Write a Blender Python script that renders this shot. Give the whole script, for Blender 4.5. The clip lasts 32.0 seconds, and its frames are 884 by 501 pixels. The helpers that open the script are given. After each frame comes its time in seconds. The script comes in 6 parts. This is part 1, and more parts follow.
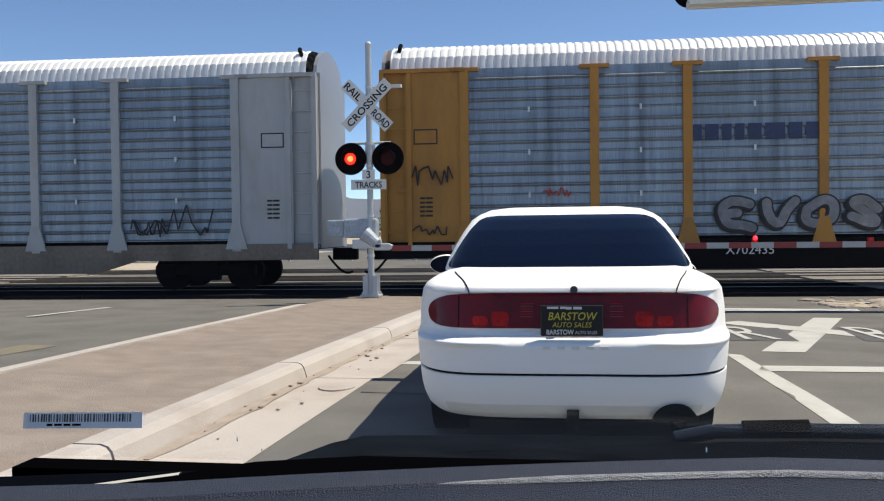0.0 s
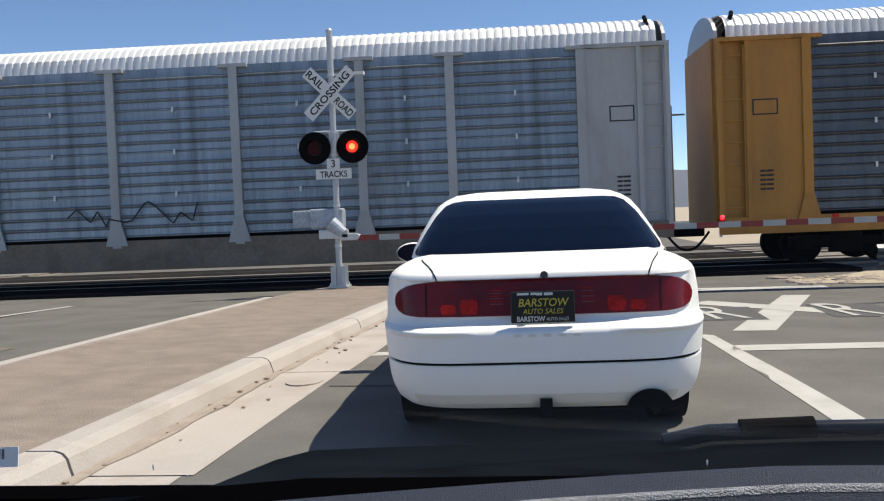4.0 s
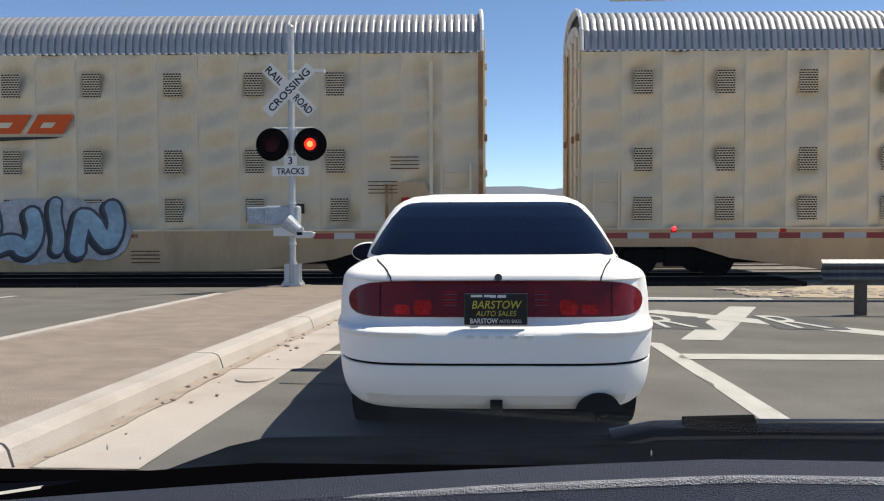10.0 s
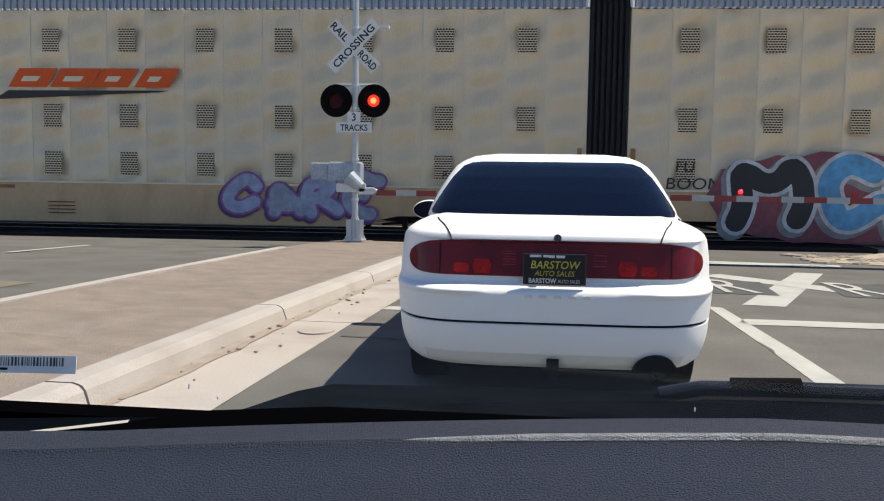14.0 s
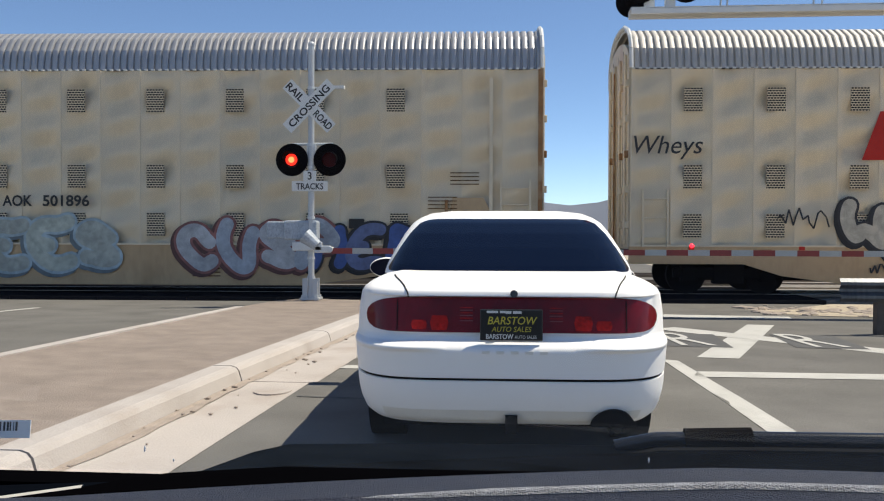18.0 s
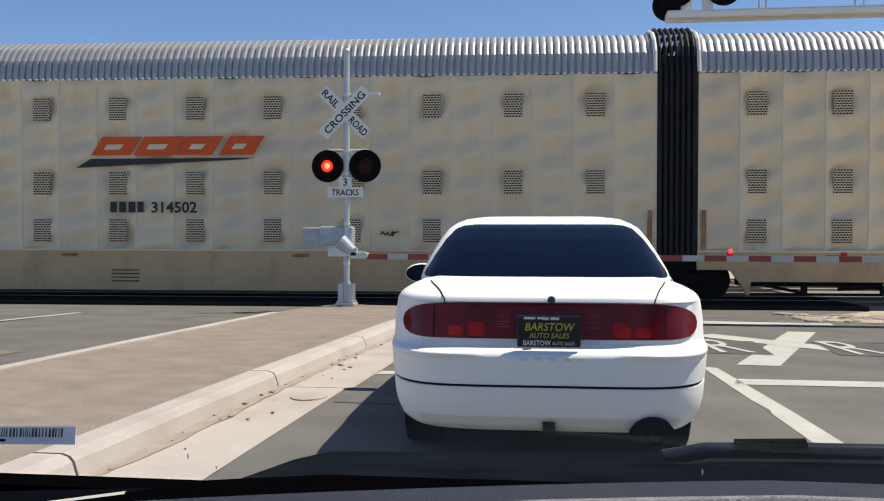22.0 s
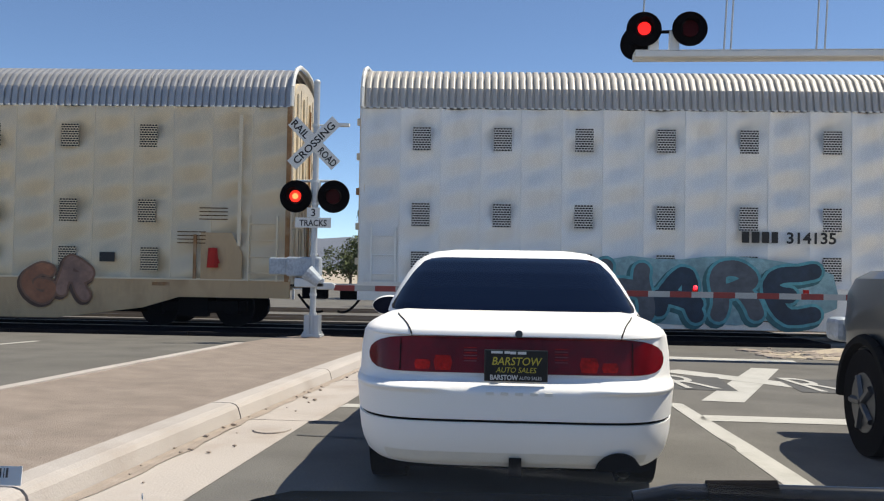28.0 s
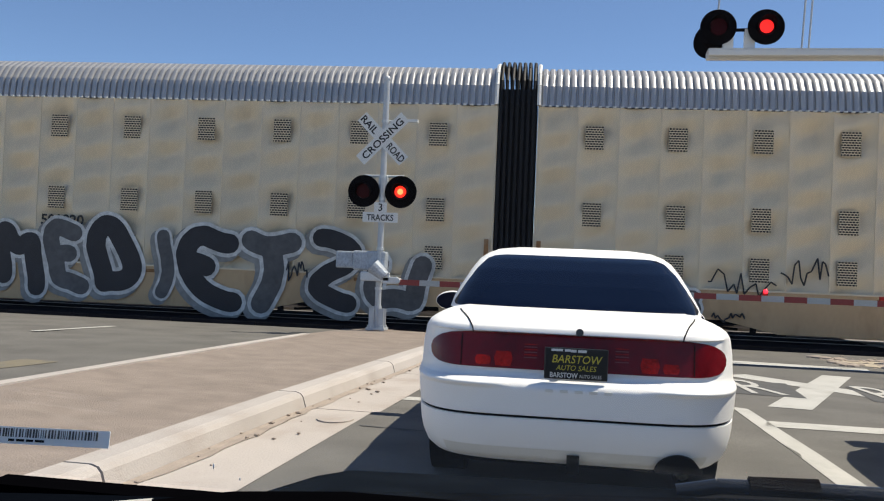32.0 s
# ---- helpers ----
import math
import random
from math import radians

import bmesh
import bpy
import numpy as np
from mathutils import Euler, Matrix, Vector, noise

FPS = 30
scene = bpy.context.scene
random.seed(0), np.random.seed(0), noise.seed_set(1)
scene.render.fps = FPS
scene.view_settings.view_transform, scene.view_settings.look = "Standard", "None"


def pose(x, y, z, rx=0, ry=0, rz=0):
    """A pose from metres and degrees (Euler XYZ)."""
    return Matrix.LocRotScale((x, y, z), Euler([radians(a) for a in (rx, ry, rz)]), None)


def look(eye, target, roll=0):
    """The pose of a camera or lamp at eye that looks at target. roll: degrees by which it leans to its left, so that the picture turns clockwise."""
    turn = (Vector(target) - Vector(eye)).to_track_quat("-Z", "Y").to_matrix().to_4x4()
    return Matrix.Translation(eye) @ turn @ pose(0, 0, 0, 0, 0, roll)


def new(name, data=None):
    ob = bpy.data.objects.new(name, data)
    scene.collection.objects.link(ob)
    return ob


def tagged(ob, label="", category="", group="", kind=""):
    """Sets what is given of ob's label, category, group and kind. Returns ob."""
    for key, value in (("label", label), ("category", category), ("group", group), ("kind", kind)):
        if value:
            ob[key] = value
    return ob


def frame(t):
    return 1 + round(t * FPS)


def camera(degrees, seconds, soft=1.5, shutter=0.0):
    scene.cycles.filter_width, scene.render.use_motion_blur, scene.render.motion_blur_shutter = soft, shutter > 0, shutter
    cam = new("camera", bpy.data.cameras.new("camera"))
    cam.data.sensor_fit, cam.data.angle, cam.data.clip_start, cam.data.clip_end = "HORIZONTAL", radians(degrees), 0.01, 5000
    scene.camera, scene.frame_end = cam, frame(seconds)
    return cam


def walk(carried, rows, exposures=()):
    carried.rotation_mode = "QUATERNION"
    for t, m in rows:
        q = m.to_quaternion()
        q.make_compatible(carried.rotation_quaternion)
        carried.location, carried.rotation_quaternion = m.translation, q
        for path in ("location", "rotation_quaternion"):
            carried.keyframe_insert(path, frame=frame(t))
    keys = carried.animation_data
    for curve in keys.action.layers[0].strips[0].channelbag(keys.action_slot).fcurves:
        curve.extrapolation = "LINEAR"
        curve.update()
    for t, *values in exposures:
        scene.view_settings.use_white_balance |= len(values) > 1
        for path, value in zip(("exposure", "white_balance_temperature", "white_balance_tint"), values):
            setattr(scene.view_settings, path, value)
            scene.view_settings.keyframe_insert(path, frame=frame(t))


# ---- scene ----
cam = camera(53.7, 32.0, soft=1.15)
PATH = [
    (0, (0.067, -0.192, 1.314), (-0.2264, 1.7854, 1.2648), -0.72),
    (0.5, (0.094, -0.150, 1.325), (-0.1805, 1.8291, 1.2430), -0.29),
    (1, (0.051, -0.071, 1.309), (-0.2316, 1.9075, 1.2373), -1.45),
    (1.5, (0.019, 0.063, 1.281), (-0.2640, 2.0427, 1.2345), -2.22),
    (2, (0.029, 0.122, 1.274), (-0.2495, 2.1022, 1.2426), -1.50),
    (2.5, (0.021, 0.100, 1.279), (-0.2373, 2.0829, 1.2504), -1.67),
    (3, (0.017, 0.055, 1.286), (-0.1770, 2.0447, 1.2361), -2.15),
    (3.5, (0.070, -0.036, 1.309), (-0.1511, 1.9498, 1.2251), -2.51),
    (5.5, (0.035, 0.012, 1.294), (-0.1914, 1.9988, 1.2432), -1.46),
    (6, (0.043, 0.004, 1.298), (-0.2316, 1.9845, 1.2392), -1.12),
    (6.5, (0.044, 0.005, 1.297), (-0.2276, 1.9860, 1.2349), -1.26),
    (7, (0.037, 0.019, 1.296), (-0.2167, 2.0022, 1.2306), -0.91),
    (7.5, (0.024, 0.003, 1.294), (-0.1969, 1.9899, 1.2309), -0.47),
    (8, (0.024, -0.020, 1.296), (-0.1752, 1.9691, 1.2373), -0.32),
    (8.5, (0.032, 0.019, 1.288), (-0.1525, 2.0095, 1.2340), -0.45),
    (9, (0.048, 0.052, 1.282), (-0.1060, 2.0450, 1.2297), -0.37),
    (9.5, (0.062, -0.010, 1.292), (-0.0566, 1.9857, 1.2292), -0.21),
    (10, (0.061, -0.050, 1.296), (-0.0601, 1.9445, 1.2207), -0.24),
    (10.5, (0.058, -0.030, 1.294), (-0.0655, 1.9648, 1.2149), -1.10),
    (11, (0.046, 0.020, 1.290), (-0.0990, 2.0128, 1.2091), -0.75),
    (11.5, (0.064, -0.018, 1.296), (-0.1254, 1.9713, 1.2069), 0.11),
    (12, (0.045, -0.003, 1.289), (-0.1479, 1.9852, 1.1907), -0.72),
    (12.5, (0.043, -0.029, 1.289), (-0.1641, 1.9567, 1.1683), -0.08),
    (13, (0.064, -0.095, 1.298), (-0.1642, 1.8865, 1.1490), -0.03),
    (13.5, (0.070, -0.104, 1.302), (-0.1766, 1.8729, 1.1287), 0.65),
    (15.5, (0.051, -0.094, 1.300), (-0.2300, 1.8812, 1.1604), 0.50),
    (16, (0.054, -0.110, 1.303), (-0.2096, 1.8694, 1.1840), 0.59),
    (16.5, (0.060, -0.112, 1.303), (-0.0763, 1.8819, 1.2175), 0.90),
    (17, (0.067, -0.100, 1.304), (-0.0681, 1.8950, 1.2491), 0.42),
    (17.5, (0.071, -0.113, 1.304), (-0.1012, 1.8791, 1.2619), 0.39),
    (18, (0.070, -0.121, 1.303), (-0.0914, 1.8718, 1.2628), 0.17),
    (18.5, (0.067, -0.130, 1.305), (-0.0823, 1.8643, 1.2672), -0.33),
    (19, (0.062, -0.132, 1.304), (-0.1302, 1.8582, 1.2677), -0.23),
    (19.5, (0.059, -0.139, 1.305), (-0.1316, 1.8512, 1.2712), -0.58),
    (20, (0.056, -0.144, 1.304), (-0.1789, 1.8424, 1.2758), 0.06),
    (20.5, (0.061, -0.149, 1.303), (-0.1421, 1.8402, 1.2751), 0.52),
    (21, (0.066, -0.151, 1.304), (-0.1063, 1.8414, 1.2754), 0.19),
    (21.5, (0.060, -0.128, 1.303), (-0.1280, 1.8633, 1.2751), 0.10),
    (22, (0.056, -0.104, 1.302), (-0.1837, 1.8810, 1.2749), 0.11),
    (22.5, (0.053, -0.098, 1.301), (-0.1868, 1.8874, 1.2736), 0.42),
    (23, (0.061, -0.117, 1.302), (-0.1286, 1.8743, 1.2823), 1.23),
    (23.5, (0.057, -0.130, 1.304), (-0.1665, 1.8571, 1.2998), 0.95),
    (24, (0.056, -0.156, 1.307), (-0.2053, 1.8266, 1.3202), 1.17),
    (24.5, (0.071, -0.146, 1.309), (-0.2383, 1.8296, 1.3406), 1.53),
    (25, (0.060, -0.094, 1.301), (-0.2823, 1.8759, 1.3579), 1.09),
    (25.5, (0.050, 0.032, 1.290), (-0.2870, 2.0016, 1.3689), 0.67),
    (26, (0.036, 0.130, 1.286), (-0.1510, 2.1199, 1.3638), 1.15),
    (26.5, (0.029, 0.100, 1.285), (-0.1383, 2.0914, 1.3633), 1.53),
    (28.5, (0.055, -0.131, 1.308), (-0.1228, 1.8604, 1.3500), 0.52),
    (29, (0.042, -0.154, 1.305), (-0.2309, 1.8271, 1.3525), 0.49),
    (29.5, (0.058, -0.144, 1.305), (-0.1762, 1.8416, 1.3496), 1.09),
    (30, (0.063, -0.136, 1.304), (-0.1376, 1.8537, 1.3488), 1.39),
    (30.5, (0.070, -0.147, 1.309), (-0.1598, 1.8388, 1.3522), 1.14),
    (31, (0.057, -0.134, 1.307), (-0.2110, 1.8472, 1.3496), 0.89),
    (31.5, (0.060, -0.129, 1.303), (-0.2409, 1.8473, 1.3448), 1.52),
    (32, (0.072, -0.141, 1.303), (-0.2440, 1.8339, 1.3380), 2.34),
]
walk(cam, [(t, look(eye, target, roll)) for t, eye, target, roll in PATH], [(0.0, 0.42, 6850, 8), (32.0, 0.42, 6850, 8)])

# ---- light ----
SUN = Vector((0.50, 0.2, 1.0)).normalized()
world = bpy.data.worlds.new("sky")
scene.world = world
world.use_nodes = True
sky = world.node_tree.nodes.new("ShaderNodeTexSky")
sky.sky_type, sky.sun_disc = "NISHITA", False
sky.sun_elevation, sky.sun_rotation = math.asin(SUN.z), math.atan2(SUN.x, SUN.y)
sky.altitude, sky.air_density, sky.dust_density, sky.ozone_density = 700, 0.62, 0.0, 4.4
backing = world.node_tree.nodes["Background"]
world.node_tree.links.new(sky.outputs[0], backing.inputs[0])
backing.inputs[1].default_value = 0.128
sun = new("sun", bpy.data.lights.new("sun", "SUN"))
sun.data.energy, sun.data.angle, sun.data.color = 4.35, radians(0.53), (1.0, 0.93, 0.82)
sun.matrix_world = look(SUN * 60, (0, 0, 0))


# ---- materials ----
def principled(name):
    m = bpy.data.materials.new(name)
    m.use_nodes = True
    return m, m.node_tree.nodes, m.node_tree.links, m.node_tree.nodes["Principled BSDF"]


def surface(name, color, rough=0.6, metal=0.0, vary=0.12, scale=6.0, fine=60.0, bump=0.0, per_object=0.0, dirt=None, dirt_amount=0.0, dirt_scale=0.8, stretch=(1, 1, 1), coat=0.0, spec=0.5):
    """A surface whose colour drifts at two scales, with fine relief, and stains of another colour."""
    m, n, l, b = principled(name)
    co = n.new("ShaderNodeTexCoord")
    mp = n.new("ShaderNodeMapping")
    mp.inputs["Scale"].default_value = stretch
    l.new(co.outputs["Object"], mp.inputs[0])
    big, small = n.new("ShaderNodeTexNoise"), n.new("ShaderNodeTexNoise")
    for tex, s, d in ((big, scale, 4), (small, fine, 3)):
        tex.inputs["Scale"].default_value, tex.inputs["Detail"].default_value = s, d
        l.new(mp.outputs[0], tex.inputs["Vector"])
    add = n.new("ShaderNodeMath")
    add.operation = "ADD"
    l.new(big.outputs[0], add.inputs[0])
    l.new(small.outputs[0], add.inputs[1])
    val = n.new("ShaderNodeMapRange")
    val.inputs[1].default_value, val.inputs[2].default_value = 0.6, 1.4
    val.inputs[3].default_value, val.inputs[4].default_value = 1 - vary, 1 + vary
    l.new(add.outputs[0], val.inputs[0])
    out = val.outputs[0]
    if per_object:
        info = n.new("ShaderNodeObjectInfo")
        rnd = n.new("ShaderNodeMapRange")
        rnd.inputs[3].default_value, rnd.inputs[4].default_value = 1 - per_object, 1 + per_object
        l.new(info.outputs["Random"], rnd.inputs[0])
        mul = n.new("ShaderNodeMath")
        mul.operation = "MULTIPLY"
        l.new(out, mul.inputs[0])
        l.new(rnd.outputs[0], mul.inputs[1])
        out = mul.outputs[0]
    tint = n.new("ShaderNodeVectorMath")
    tint.operation = "SCALE"
    tint.inputs[0].default_value = color[:3]
    l.new(out, tint.inputs["Scale"])
    col = tint.outputs[0]
    if dirt:
        dn = n.new("ShaderNodeTexNoise")
        dn.inputs["Scale"].default_value, dn.inputs["Detail"].default_value, dn.inputs["Roughness"].default_value = dirt_scale, 8, 0.65
        l.new(mp.outputs[0], dn.inputs["Vector"])
        dr = n.new("ShaderNodeMapRange")
        dr.inputs[1].default_value, dr.inputs[2].default_value = 0.5, 0.68
        dr.inputs[4].default_value = dirt_amount
        l.new(dn.outputs[0], dr.inputs[0])
        mix = n.new("ShaderNodeMix")
        mix.data_type = "RGBA"
        l.new(dr.outputs[0], mix.inputs[0])
        l.new(col, mix.inputs[6])
        mix.inputs[7].default_value = (*dirt, 1)
        col = mix.outputs[2]
    l.new(col, b.inputs["Base Color"])
    b.inputs["Roughness"].default_value, b.inputs["Metallic"].default_value = rough, metal
    b.inputs["Coat Weight"].default_value = coat
    b.inputs["Specular IOR Level"].default_value = spec
    if bump:
        bp = n.new("ShaderNodeBump")
        bp.inputs["Strength"].default_value, bp.inputs["Distance"].default_value = bump, 0.01
        l.new(small.outputs[0], bp.inputs["Height"])
        l.new(bp.outputs[0], b.inputs["Normal"])
    return m


def glowing(name, color, strength):
    m, n, l, b = principled(name)
    b.inputs["Base Color"].default_value = (*color, 1)
    b.inputs["Emission Color"].default_value = (*color, 1)
    b.inputs["Emission Strength"].default_value = strength
    return m


def grille_material(name, sheet, hole):
    """A perforated sheet: staggered round holes, their dark inside put into the colour."""
    m, n, l, b = principled(name)
    co = n.new("ShaderNodeTexCoord")
    sep = n.new("ShaderNodeSeparateXYZ")
    l.new(co.outputs["Object"], sep.inputs[0])

    def op(kind, a, c):
        k = n.new("ShaderNodeMath")
        k.operation = kind
        for i, v in enumerate((a, c)):
            if v is None:
                continue
            if isinstance(v, (int, float)):
                k.inputs[i].default_value = v
            else:
                l.new(v, k.inputs[i])
        return k.outputs[0]

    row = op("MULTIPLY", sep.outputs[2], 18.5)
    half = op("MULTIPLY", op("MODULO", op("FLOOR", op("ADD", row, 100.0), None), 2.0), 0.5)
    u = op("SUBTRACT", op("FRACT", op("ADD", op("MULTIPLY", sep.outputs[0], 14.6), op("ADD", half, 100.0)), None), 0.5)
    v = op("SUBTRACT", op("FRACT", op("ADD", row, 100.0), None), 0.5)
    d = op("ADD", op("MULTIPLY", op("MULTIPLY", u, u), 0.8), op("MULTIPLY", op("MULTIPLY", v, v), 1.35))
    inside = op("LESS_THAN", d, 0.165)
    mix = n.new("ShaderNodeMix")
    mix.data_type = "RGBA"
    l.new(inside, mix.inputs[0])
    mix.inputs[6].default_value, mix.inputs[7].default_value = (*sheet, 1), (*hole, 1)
    l.new(mix.outputs[2], b.inputs["Base Color"])
    b.inputs["Roughness"].default_value = 0.7
    return m


M = {}
M["asphalt"] = surface("asphalt", (0.15, 0.144, 0.134), 0.95, vary=0.32, scale=1.2, fine=70, bump=0.5, dirt=(0.12, 0.115, 0.1), dirt_amount=0.4, dirt_scale=0.3, spec=0.12)
M["aggregate"] = surface("aggregate", (0.262, 0.215, 0.182), 0.95, vary=0.26, scale=3.0, fine=75, bump=1.0, dirt=(0.185, 0.152, 0.128), dirt_amount=0.5)
M["concrete"] = surface("concrete", (0.455, 0.415, 0.385), 0.9, vary=0.12, scale=1.5, fine=60, bump=0.4, dirt=(0.32, 0.265, 0.22), dirt_amount=0.5, dirt_scale=1.2, per_object=0.04)
M["gutter"] = surface("gutter", (0.45, 0.405, 0.37), 0.92, vary=0.14, scale=1.2, fine=60, bump=0.4, dirt=(0.32, 0.255, 0.205), dirt_amount=0.6, dirt_scale=1.0)
M["silt"] = surface("silt", (0.34, 0.285, 0.24), 1.0, vary=0.25, scale=5, fine=60, bump=0.5)
M["dirt"] = surface("dirt", (0.43, 0.365, 0.28), 1.0, vary=0.2, scale=0.4, fine=12, bump=0.5, dirt=(0.2, 0.17, 0.12), dirt_amount=0.4, dirt_scale=0.2)
M["paint"] = surface("road_paint", (0.47, 0.46, 0.43), 0.8, vary=0.08, scale=3, fine=60, bump=0.2, dirt=(0.3, 0.29, 0.26), dirt_amount=0.5, dirt_scale=2.5)
M["yellow_paint"] = surface("yellow_paint", (0.19, 0.165, 0.115), 0.9, vary=0.2, dirt=(0.15, 0.14, 0.12), dirt_amount=1.0, dirt_scale=5)
M["patch"] = surface("dark_patch", (0.085, 0.085, 0.085), 0.9, vary=0.2, scale=2, fine=70, bump=0.3)
M["rail"] = surface("rail_steel", (0.22, 0.19, 0.17), 0.45, 0.8, vary=0.2)
# near-black colour that holds the train's shadow on the ground
M["panel_shade"] = surface("panel_shade", (0.014, 0.014, 0.016), 1.0, vary=0.3, scale=2, fine=30, spec=0.0)
M["tie"] = surface("timber", (0.1, 0.08, 0.065), 0.9, vary=0.3)
M["ballast"] = surface("ballast", (0.2, 0.18, 0.16), 1.0, vary=0.35, scale=4, fine=25, bump=1.0)
M["beige"] = surface("beige_enamel", (0.70, 0.585, 0.415), 0.3, vary=0.06, scale=0.7, fine=14, per_object=0.03, dirt=(0.42, 0.36, 0.265), dirt_amount=0.35, dirt_scale=0.5, stretch=(1.6, 1, 0.5))
M["white_rack"] = surface("white_enamel", (0.82, 0.82, 0.80), 0.24, vary=0.05, scale=0.7, fine=14, per_object=0.02, dirt=(0.42, 0.4, 0.36), dirt_amount=0.35, dirt_scale=0.5, stretch=(1.6, 1, 0.5))
M["skirt"] = surface("skirt_enamel", (0.52, 0.36, 0.2), 0.6, vary=0.12, scale=0.8, fine=10, dirt=(0.3, 0.18, 0.08), dirt_amount=0.5, dirt_scale=0.7, stretch=(1.5, 1, 0.6))
M["yellow"] = surface("rack_yellow", (0.42, 0.195, 0.03), 0.55, vary=0.1, scale=1.0, fine=14, per_object=0.04, dirt=(0.2, 0.095, 0.03), dirt_amount=0.55, dirt_scale=0.7, stretch=(1.5, 1, 0.5))
M["old_yellow"] = surface("old_yellow", (0.42, 0.155, 0.006), 0.5, spec=0.22, vary=0.26, scale=0.9, fine=10, per_object=0.08, dirt=(0.12, 0.05, 0.01), dirt_amount=0.85, dirt_scale=0.6, stretch=(1.8, 1, 0.4))
M["galvanized"] = surface("galvanized_sheet", (0.27, 0.31, 0.35), 0.38, 0.6, vary=0.3, scale=1.6, fine=12, per_object=0.10, dirt=(0.13, 0.14, 0.155), dirt_amount=0.75, dirt_scale=1.0, stretch=(3.0, 1, 0.25))
M["dark_galvanized"] = surface("weathered_sheet", (0.105, 0.113, 0.125), 0.36, 0.65, vary=0.35, scale=1.1, fine=9, per_object=0.1, dirt=(0.09, 0.09, 0.095), dirt_amount=0.5, dirt_scale=1.0, stretch=(3.0, 1, 0.25))
M["rack_grey"] = surface("rack_grey", (0.4, 0.41, 0.42), 0.5, 0.1, vary=0.1, scale=0.9, fine=12, per_object=0.03, dirt=(0.28, 0.26, 0.23), dirt_amount=0.5, dirt_scale=0.7, stretch=(1.5, 1, 0.5))
M["roof"] = surface("roof_sheet", (0.40, 0.40, 0.41), 0.42, 0.5, vary=0.1, scale=0.6, fine=6, dirt=(0.33, 0.33, 0.33), dirt_amount=0.4, dirt_scale=0.6)
M["roof_pale"] = surface("roof_pale", (0.8, 0.8, 0.8), 0.5, 0.1, vary=0.08, scale=0.6, fine=6, dirt=(0.5, 0.5, 0.49), dirt_amount=0.4, dirt_scale=0.6)
# blotchy brown sill, its colour darkened for the shadow that falls on it
M["shadowed_sill"] = surface("shadowed_sill", (0.2, 0.165, 0.13), 0.8, vary=0.3, scale=1.0, fine=12, dirt=(0.09, 0.07, 0.05), dirt_amount=0.6, dirt_scale=0.8)
M["old_rib"] = surface("old_rib", (0.10, 0.038, 0.005), 0.6, spec=0.2, vary=0.25, scale=1.5, fine=12)
# darker brown than the wall: the shade of the vent recesses, as colour
M["old_vent"] = surface("old_vent", (0.22, 0.08, 0.005), 0.7, spec=0.2, vary=0.25, scale=3, fine=40)
M["roof_tan"] = surface("roof_tan", (0.44, 0.42, 0.39), 0.5, 0.3, vary=0.1, scale=0.6, fine=6)
M["bellows"] = surface("bellows_rubber", (0.007, 0.007, 0.008), 0.6, vary=0.2, spec=0.25)
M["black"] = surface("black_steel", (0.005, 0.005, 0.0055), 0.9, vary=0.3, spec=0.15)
M["rust"] = surface("rust", (0.3, 0.15, 0.06), 0.85, vary=0.3, scale=3, fine=20, dirt=(0.5, 0.42, 0.3), dirt_amount=0.6, dirt_scale=1.5)
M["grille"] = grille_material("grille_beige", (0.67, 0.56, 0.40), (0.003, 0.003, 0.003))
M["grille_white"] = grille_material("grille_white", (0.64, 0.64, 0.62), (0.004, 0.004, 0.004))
M["tape"] = surface("bright_tape", (0.38, 0.4, 0.4), 0.4, vary=0.1)
M["red_paint"] = surface("red_paint", (0.24, 0.035, 0.03), 0.55, vary=0.15, scale=3, fine=30)
M["orange"] = surface("orange_paint", (0.68, 0.10, 0.018), 0.65, vary=0.1, spec=0.25)
M["maroon"] = surface("maroon_paint", (0.46, 0.03, 0.022), 0.7, vary=0.15, spec=0.2)
M["ink"] = surface("black_paint", (0.015, 0.015, 0.016), 0.6, vary=0.2)
M["chalk"] = surface("white_paint", (0.7, 0.7, 0.68), 0.6, vary=0.1)
M["galv_pole"] = surface("galvanized_pole", (0.5, 0.52, 0.54), 0.5, 0.25, vary=0.1, scale=3, fine=25)
M["aluminium"] = surface("aluminium", (0.6, 0.62, 0.63), 0.45, 0.25, vary=0.08)
M["dull_cast"] = surface("dull_cast", (0.38, 0.42, 0.47), 0.5, 0.1, vary=0.35, scale=7, fine=30)
M["sign_white"] = surface("sign_white", (0.72, 0.72, 0.7), 0.5, vary=0.05)
M["lamp_black"] = surface("lamp_black", (0.005, 0.004, 0.004), 0.9, vary=0.1, spec=0.04)
M["red_glass"] = surface("red_glass", (0.04, 0.002, 0.002), 0.3, vary=0.05, spec=0.08)
M["lit"] = glowing("lit_lamp", (1.0, 0.02, 0.008), 1.5)
M["lit_core"] = glowing("lit_core", (1.0, 0.19, 0.06), 2.3)
M["small_lit"] = glowing("small_lit", (1.0, 0.015, 0.03), 3.5)
M["car_paint"] = surface("white_car_paint", (0.95, 0.935, 0.91), 0.45, vary=0.015, scale=1.0, fine=6, spec=0.25)
M["car_dull"] = surface("dull_white_paint", (0.82, 0.79, 0.72), 0.5, vary=0.06, scale=2, fine=20)
M["tint"] = surface("tinted_glass", (0.003, 0.007, 0.021), 0.08, vary=0.02, spec=0.05)
M["tail_red"] = surface("tail_lens", (0.135, 0.004, 0.008), 0.16, vary=0.45, scale=5, fine=30, spec=0.22)
